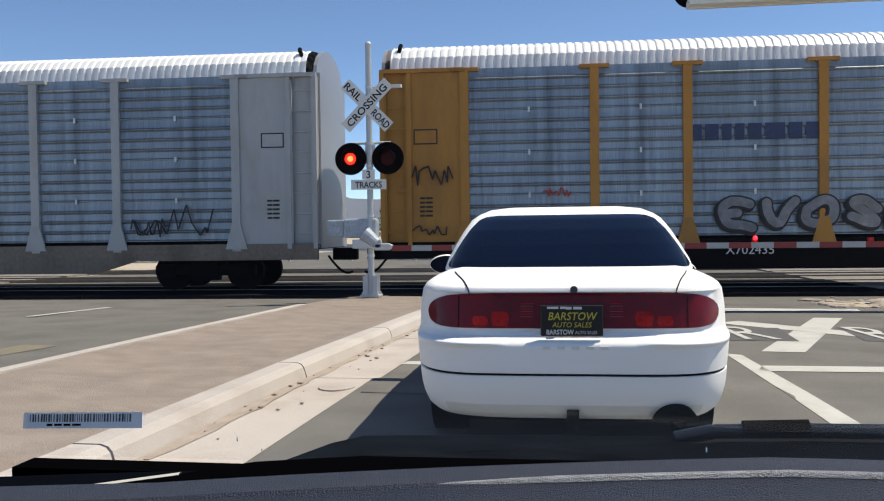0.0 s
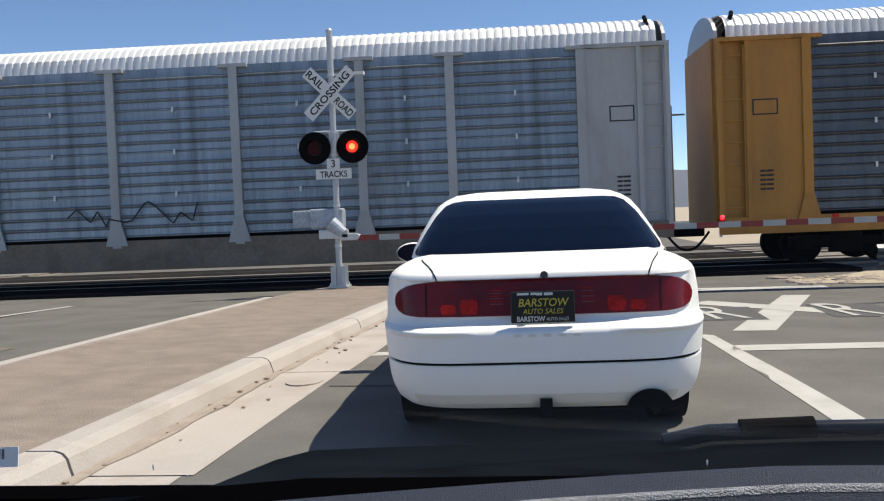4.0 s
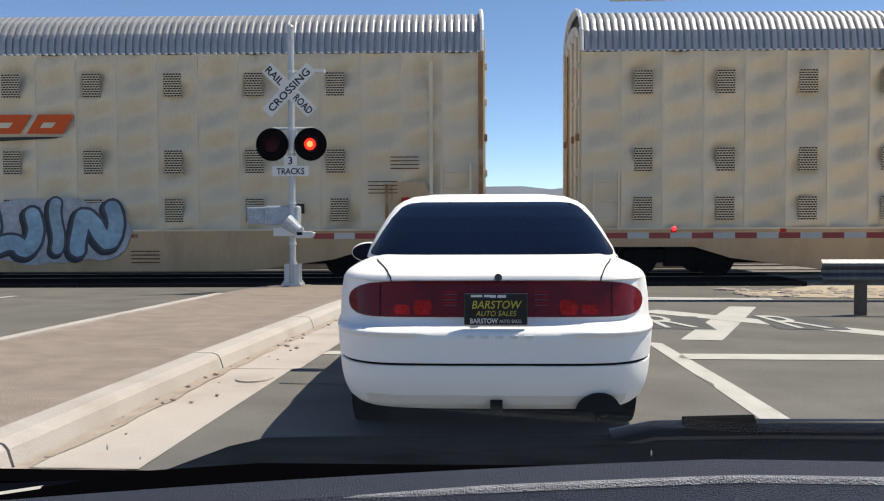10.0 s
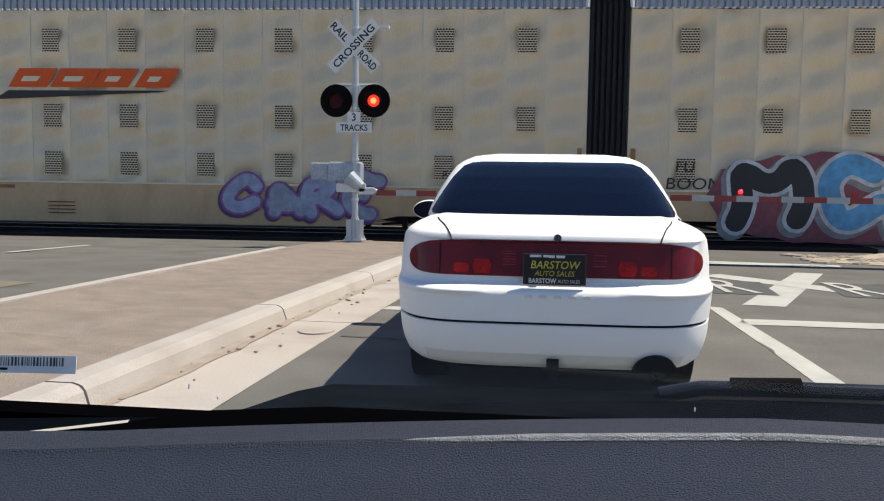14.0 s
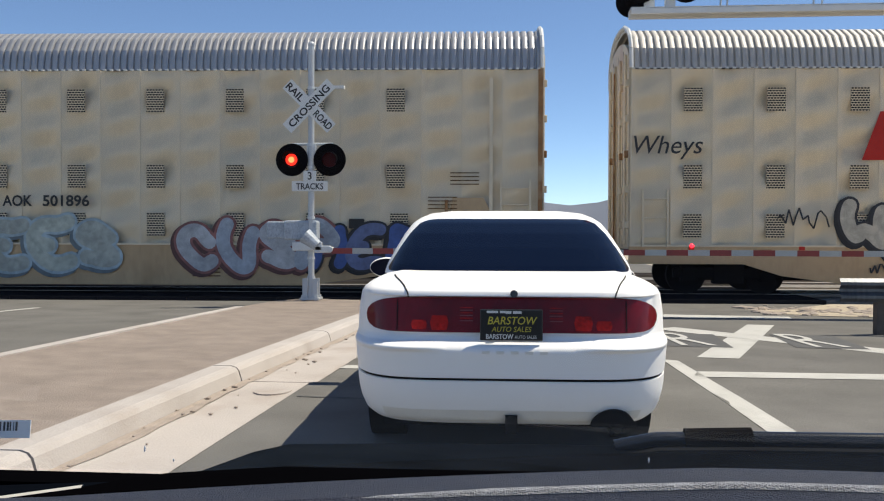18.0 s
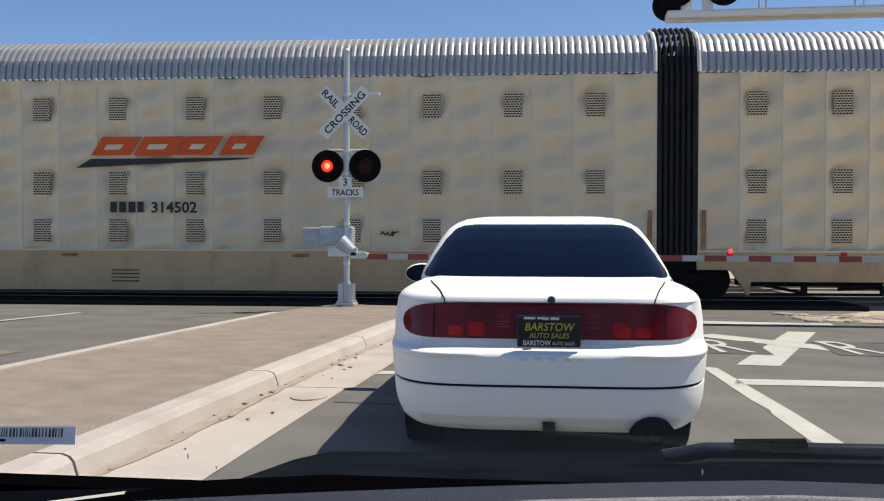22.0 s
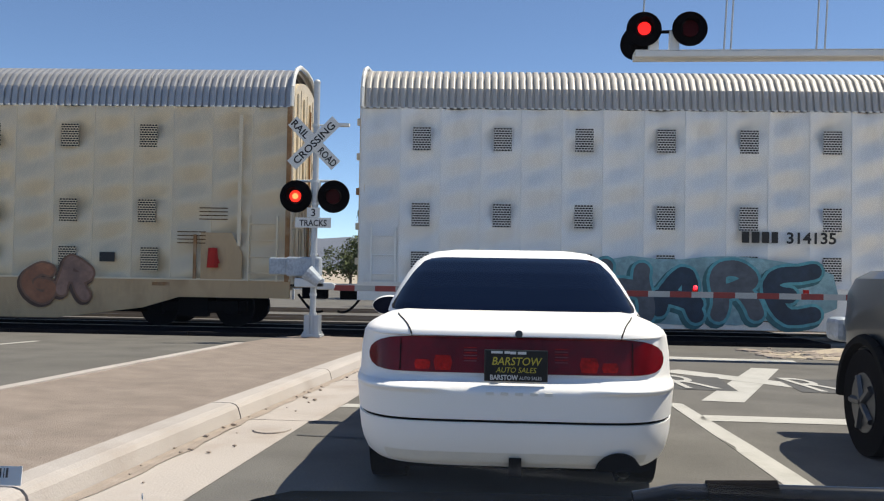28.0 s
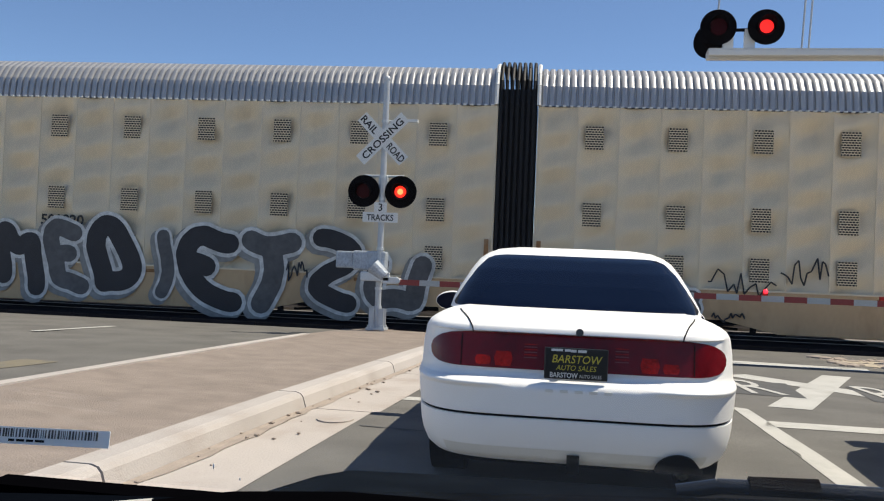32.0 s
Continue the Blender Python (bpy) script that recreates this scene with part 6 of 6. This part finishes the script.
def swept(name, rows, material, parent, label="", smooth=True):
    """A sheet through rows of points."""
    k = len(rows[0])
    verts = [p for row in rows for p in row]
    faces = [(j * k + i, j * k + i + 1, (j + 1) * k + i + 1, (j + 1) * k + i) for j in range(len(rows) - 1) for i in range(k - 1)]
    return piece(name, mesh_of(name, verts, faces, smooth), material, parent, label)


XS = [-1.0 + 0.05 * i for i in range(43)]


def bow(x):
    return -0.11 * (x - 0.35) ** 2


def rise(x):
    """The dashboard climbs towards the middle of the car."""
    return 0.033 * min(1.0, max(0.0, (x + 0.45) / 0.75))


swept("dash_top", [[(x, y + bow(x), 1.005 + h + rise(x)) for x in XS] for y, h in ((0.25, -0.05), (0.55, -0.012), (0.72, -0.004), (0.80, 0.0), (0.806, 0.004), (0.812, 0.0), (0.90, -0.004), (0.93, -0.02))], M["dash"], dash, "grained vinyl dashboard top")
ridge = bmesh.new()
for p, q in zip(XS, XS[1:]):
    if p > -0.11:
        tube(ridge, (p, 0.806 + bow(p), 1.006 + rise(p)), (q, 0.806 + bow(q), 1.006 + rise(q)), 0.002 + 0.004 * min(1, (p + 0.11) / 0.15), 0.002 + 0.004 * min(1, (q + 0.11) / 0.15), seg=8)
part("dash_seam", ridge, M["seam"], dash, "pale worn seam along the dashboard")
swept("black_border", [[(x, y + bow(x), z + rise(x) - 0.035 * min(1, max(0, (-0.36 - x) / 0.3))) for x in XS] for y, z in ((0.88, 0.985), (0.91, 0.99), (0.955, 1.002), (0.965, 1.004), (0.97, 0.99), (1.0, 0.9))], M["dash_black"], dash, "black windscreen border")
cowl_rows = []
for y, h in ((0.97, 0.985), (1.02, 1.0), (1.08, 1.002), (1.15, 0.998), (1.2, 0.96)):
    cowl_rows.append([(x, y + bow(x), h - 0.05 * min(1, max(0, (-0.27 - x) / 0.14))) for x in XS])
swept("cowl", cowl_rows, M["cowl"], dash, "grey plastic cowl")
swept("window_trim", [[(x, y + bow(x), z - 0.035 * min(1, max(0, (-0.36 - x) / 0.3))) for x in XS if x < -0.4] for y, z in ((0.962, 1.003), (0.965, 1.0055), (0.969, 1.0055), (0.972, 0.999))], M["trim_light"], dash, "pale window trim")
wiper = empty("wiper")
wiper.parent = dash
wiper["label"] = "black windscreen wiper at rest"
wp = bmesh.new()
pts = [(0.215, 1.12, 1.0), (0.27, 1.12, 1.012), (0.40, 1.11, 1.018), (0.62, 1.09, 1.024), (1.0, 1.05, 1.026)]
for p, q in zip(pts, pts[1:]):
    tube(wp, p, q, 0.0125, seg=14, caps=False)
part("arm", wp, M["wiper"], wiper, smooth=True)
wb = bmesh.new()
for p, q in zip(pts, pts[1:]):
    tube(wb, (p[0], p[1] - 0.03, p[2] - 0.008), (q[0], q[1] - 0.03, q[2] - 0.008), 0.006, seg=6)
part("blade", wb, M["rubber"], wiper)
hinge = bmesh.new()
tube(hinge, (0.31, 1.113, 1.014), (0.40, 1.11, 1.018), 0.018, seg=14)
part("joint", hinge, M["lamp_black"], wiper)
STX, STY, STZ = -0.363, 0.632, 1.133
stick = empty("barcode_sticker", pose(STX, STY, STZ, -10, -0.5, 4))
stick.parent = dash
stick["label"] = "white barcode sticker on the windscreen"
block("paper", -0.125, 0.0, -0.0004, 0.0004, -0.016, 0.0, M["sticker"], stick)
rb = random.Random(3)
x = -0.118
while x < -0.012:
    w = rb.choice((0.0007, 0.0011, 0.0018))
    block("bar", x, x + w, -0.0007, -0.0004, -0.0095, -0.0015, M["patch"], stick)
    x += w + rb.choice((0.0009, 0.0014, 0.002))
bars(stick, "print_bar", -0.10, -0.0135, 0.0022, (0.006, 0.008, 0.007, 0.009), M["gap"], -0.0008, space=0.9)

glass, gn, gl_, gb = principled("windscreen_glass")
gn.remove(gb)
clear, gloss, both = gn.new("ShaderNodeBsdfTransparent"), gn.new("ShaderNodeBsdfGlossy"), gn.new("ShaderNodeMixShader")
clear.inputs[0].default_value = (0.97, 0.98, 0.975, 1)
gloss.inputs["Roughness"].default_value = 0.03
both.inputs[0].default_value = 0.045
gl_.new(clear.outputs[0], both.inputs[1])
gl_.new(gloss.outputs[0], both.inputs[2])
# bluish film painted for the dashboard's reflected haze, thickest along the foot of the glass
veil, dusty = gn.new("ShaderNodeBsdfTranslucent"), gn.new("ShaderNodeMixShader")
veil.inputs[0].default_value = (0.3, 0.4, 0.56, 1)
where, parts_of, veil_noise, grade, amount = gn.new("ShaderNodeTexCoord"), gn.new("ShaderNodeSeparateXYZ"), gn.new("ShaderNodeTexNoise"), gn.new("ShaderNodeMapRange"), gn.new("ShaderNodeMath")
veil_noise.inputs["Scale"].default_value, veil_noise.inputs["Detail"].default_value = 9.0, 5
gl_.new(where.outputs["Object"], parts_of.inputs[0])
gl_.new(where.outputs["Object"], veil_noise.inputs["Vector"])
grade.inputs[1].default_value, grade.inputs[2].default_value = 0.99, 1.23
grade.inputs[3].default_value, grade.inputs[4].default_value = 0.042, 0.0
grade.interpolation_type = "SMOOTHSTEP"
gl_.new(parts_of.outputs[2], grade.inputs[0])
amount.operation = "MULTIPLY"
gl_.new(grade.outputs[0], amount.inputs[0])
gl_.new(veil_noise.outputs[0], amount.inputs[1])
gl_.new(amount.outputs[0], dusty.inputs[0])
gl_.new(both.outputs[0], dusty.inputs[1])
gl_.new(veil.outputs[0], dusty.inputs[2])
gl_.new(dusty.outputs[0], gn["Material Output"].inputs[0])
pane = piece("windscreen", mesh_of("windscreen", [(-0.84, 1.0, 0.985), (0.84, 1.0, 0.985), (0.74, -0.24, 1.515), (-0.74, -0.24, 1.515)], [(0, 1, 2, 3)]), glass, dash, "clear windscreen glass")
pane.visible_shadow = False
rs = random.Random(12)
for i in range(9):  # spatters on the glass
    f, x = 0.04 + 0.16 * rs.random() ** 2, rs.uniform(-0.42, 0.5)
    r = rs.uniform(0.0007, 0.0016)
    spot = bmesh.new()
    bmesh.ops.create_icosphere(spot, subdivisions=1, radius=r, matrix=Matrix.Translation((x, 1.0 - 1.24 * f - 0.002, 0.985 + 0.53 * f)) @ Matrix.Diagonal((0.7, 0.4, rs.choice((1, 1.4, 2.6)), 1)))
    part("spatter", spot, M["sticker"], pane)

# ---- beyond the tracks ----
def hill_range(name, dist, x0, x1, height, seed):
    n = 60
    verts, faces = [], []
    for i in range(n + 1):
        x = x0 + (x1 - x0) * i / n
        h = height * (0.45 + 0.6 * abs(noise.noise((x * 0.0018, seed, 0))) + 0.25 * noise.noise((x * 0.008, seed, 1)))
        h *= min(1, 4 * i / n, 4 * (n - i) / n) + 0.05
        verts += [(x, dist - 40, -1), (x, dist + 30, h * 0.6), (x, dist + 90, h)]
    for i in range(n):
        for j in range(2):
            a = i * 3 + j
            faces.append((a, a + 3, a + 4, a + 1))
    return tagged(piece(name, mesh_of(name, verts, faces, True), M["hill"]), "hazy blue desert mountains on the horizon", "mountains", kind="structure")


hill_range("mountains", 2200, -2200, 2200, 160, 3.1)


def leafy_tree(x, y, h, spread, seed, label):
    r = random.Random(seed)
    tree = empty("tree", pose(x, y, drop(y) - 0.03), label=label, category="tree")
    tb = bmesh.new()
    tube(tb, (0, 0, 0), (0.1, 0, h * 0.4), h * 0.03, h * 0.02, seg=8)
    for i in range(6):
        a = r.uniform(0, 6.28)
        tube(tb, (0.1, 0, h * r.uniform(0.25, 0.4)), (spread * 0.6 * math.cos(a), spread * 0.6 * math.sin(a), h * r.uniform(0.55, 0.85)), h * 0.012, h * 0.004, seg=6)
    part("trunk", tb, M["bark"], tree)
    verts, faces = [], []
    for c in range(34):
        a, rad, zc = r.uniform(0, 6.28), spread * r.uniform(0.1, 0.85), h * r.uniform(0.3, 0.95)
        cx, cy = rad * math.cos(a), rad * math.sin(a)
        cr = spread * r.uniform(0.2, 0.36)
        for _ in range(90):
            d = Vector((r.gauss(0, 1), r.gauss(0, 1), r.gauss(0, 0.8))).normalized() * cr * r.uniform(0.3, 1.0)
            p = Vector((cx, cy, zc)) + d
            u = Vector((r.gauss(0, 1), r.gauss(0, 1), r.gauss(0, 1))).normalized() * h * 0.022
            v = Vector((r.gauss(0, 1), r.gauss(0, 1), r.gauss(0, 1))).normalized() * h * 0.022
            k = len(verts)
            verts += [p - u, p + v, p + u, p - v]
            faces.append((k, k + 1, k + 2, k + 3))
    piece("crown", mesh_of("crown", verts, faces), M["leaf"], tree)
    return tree


for tx, ty, th, ts, seed in ((-6.5, 45, 4.6, 2.3, 11), (-18.8, 45, 5.4, 2.6, 12), (-12.5, 66, 4.0, 2.4, 13), (15.5, 50, 3.0, 2.4, 14), (17, 60, 2.4, 2.2, 15), (-28, 60, 5.0, 2.8, 16)):
    leafy_tree(tx, ty, th, ts, seed, "dusty green desert tree beyond the tracks" if th > 3.5 else "low dusty green desert bush")

fs = empty("far_crossing_signal", pose(-4.8, 36, drop(36)), label="crossing signal on the far side of the tracks", category="crossing signal")
rod("mast", (0, 0, 0), (0, 0, 4.6), 0.06, M["galv_pole"], fs)
for s in (-0.38, 0.38):
    lamp_unit(fs, s, -0.06, 2.9)
for ang in (45, -45):
    block("crossbuck_blade", -0.6, 0.6, -0.1, -0.09, -0.11, 0.11, M["sign_white"], fs, at=pose(0, 0, 4.05, 0, ang, 0))
far_bulb = bulb_in(fs, -0.38, -0.06, 2.9)
ws = empty("warning_sign", pose(6.55, 47, drop(47)), label="yellow-green diamond warning sign on a post", category="road sign")
rod("post", (0, 0, 0), (0, 0, 1.8), 0.035, M["galv_pole"], ws)
block("panel", -0.4, 0.4, -0.06, -0.045, -0.4, 0.4, M["sign_yellow"], ws, at=pose(0, 0, 1.75, 0, 45, 0))
fc = empty("far_cantilever", pose(-20, 36, drop(36)), label="aluminium cantilever signal on the far side of the tracks", category="crossing signal")
rod("mast", (0, 0, 0), (0, 0, 6.4), 0.14, M["galv_pole"], fc, seg=14)
for z in (5.3, 5.85):
    rod("beam", (0, 0, z), (9.5, 0, z), 0.06, M["aluminium"], fc, seg=8)
for i in range(10):
    rod("brace", (0.3 + i * 0.95, 0, 5.3), (0.78 + i * 0.95, 0, 5.85), 0.02, M["aluminium"], fc, seg=6)
for x in (8.1, 8.75):
    lamp_unit(fc, x, -0.1, 5.75)
for x, y in ((-9, 75), (12, 80), (30, 85), (-32, 80)):
    up = empty("utility_pole", pose(x, y, drop(y)), label="wooden utility pole with a crossarm", category="utility pole")
    rod("pole", (0, 0, 0), (0, 0, 10.5), 0.15, M["bark"], up, r2=0.1)
    block("crossarm", -1.2, 1.2, -0.06, 0.06, 9.6, 9.75, M["bark"], up)
rail_guard = empty("guard_rail", label="pale guard rail beyond the tracks", category="guard rail")
for i in range(8):
    block("post", -14 + i * 3.2, -13.88 + i * 3.2, 41.9, 42.02, -0.2, 0.6, M["galv_pole"], rail_guard)
block("beam", -14.5, 9.5, 41.85, 41.9, 0.3, 0.62, M["aluminium"], rail_guard)


# ---- movement ----
ROLL = [(0.0, 0.0), (2.0, 33.95), (4.0, 67.85), (6.0, 101.73), (8.0, 135.59), (10.0, 169.47), (12.0, 203.42), (14.0, 237.46), (16.0, 271.62), (18.0, 305.91), (20.0, 340.31), (22.0, 374.84), (24.0, 409.48), (26.0, 444.21), (28.0, 479.04), (30.0, 514.0), (32.0, 549.04)]


def blinking(start_left, left, right, y, z, changes):
    """Rows for a light that shines in one of two lamps, changing at the given times."""
    rows, on_left = [(0.0, pose(left if start_left else right, y, z))], start_left
    for t in changes:
        a, b = (left, right) if on_left else (right, left)
        rows += [(t - 0.017, pose(a, y, z)), (t + 0.017, pose(b, y, z))]
        on_left = not on_left
    rows.append((32.0, pose(left if on_left else right, y, z)))
    return rows


FLASH = [0.310 + 0.604 * i for i in range(53)]


def motions():
    for nose, car in TRAIN:
        walk(car, [(t, pose((nose + s) * math.cos(SKEW), 21.25 + (nose + s) * math.sin(SKEW), -0.10, 0, 0, math.degrees(SKEW))) for t, s in ROLL])
    flashes = [t for t in FLASH if t < 31.9]
    walk(mast_bulb, blinking(True, LAMP_X[0], LAMP_X[1], -0.06, 2.72, flashes))
    walk(canti_bulb, blinking(True, CL[0], CL[1], -0.02, 0.45, flashes))
    walk(far_bulb, blinking(True, -0.38, 0.38, -0.06, 2.9, flashes))
    walk(truck, [(t, pose(3.61, y, 0.0)) for t, y in ((0.0, -9.0), (19.6, -9.0), (20.8, -5.0), (21.8, 1.5), (22.5, 5.9), (23.0, 7.15), (24.0, 7.4), (28.5, 7.55), (32.0, 7.55))])


motions()
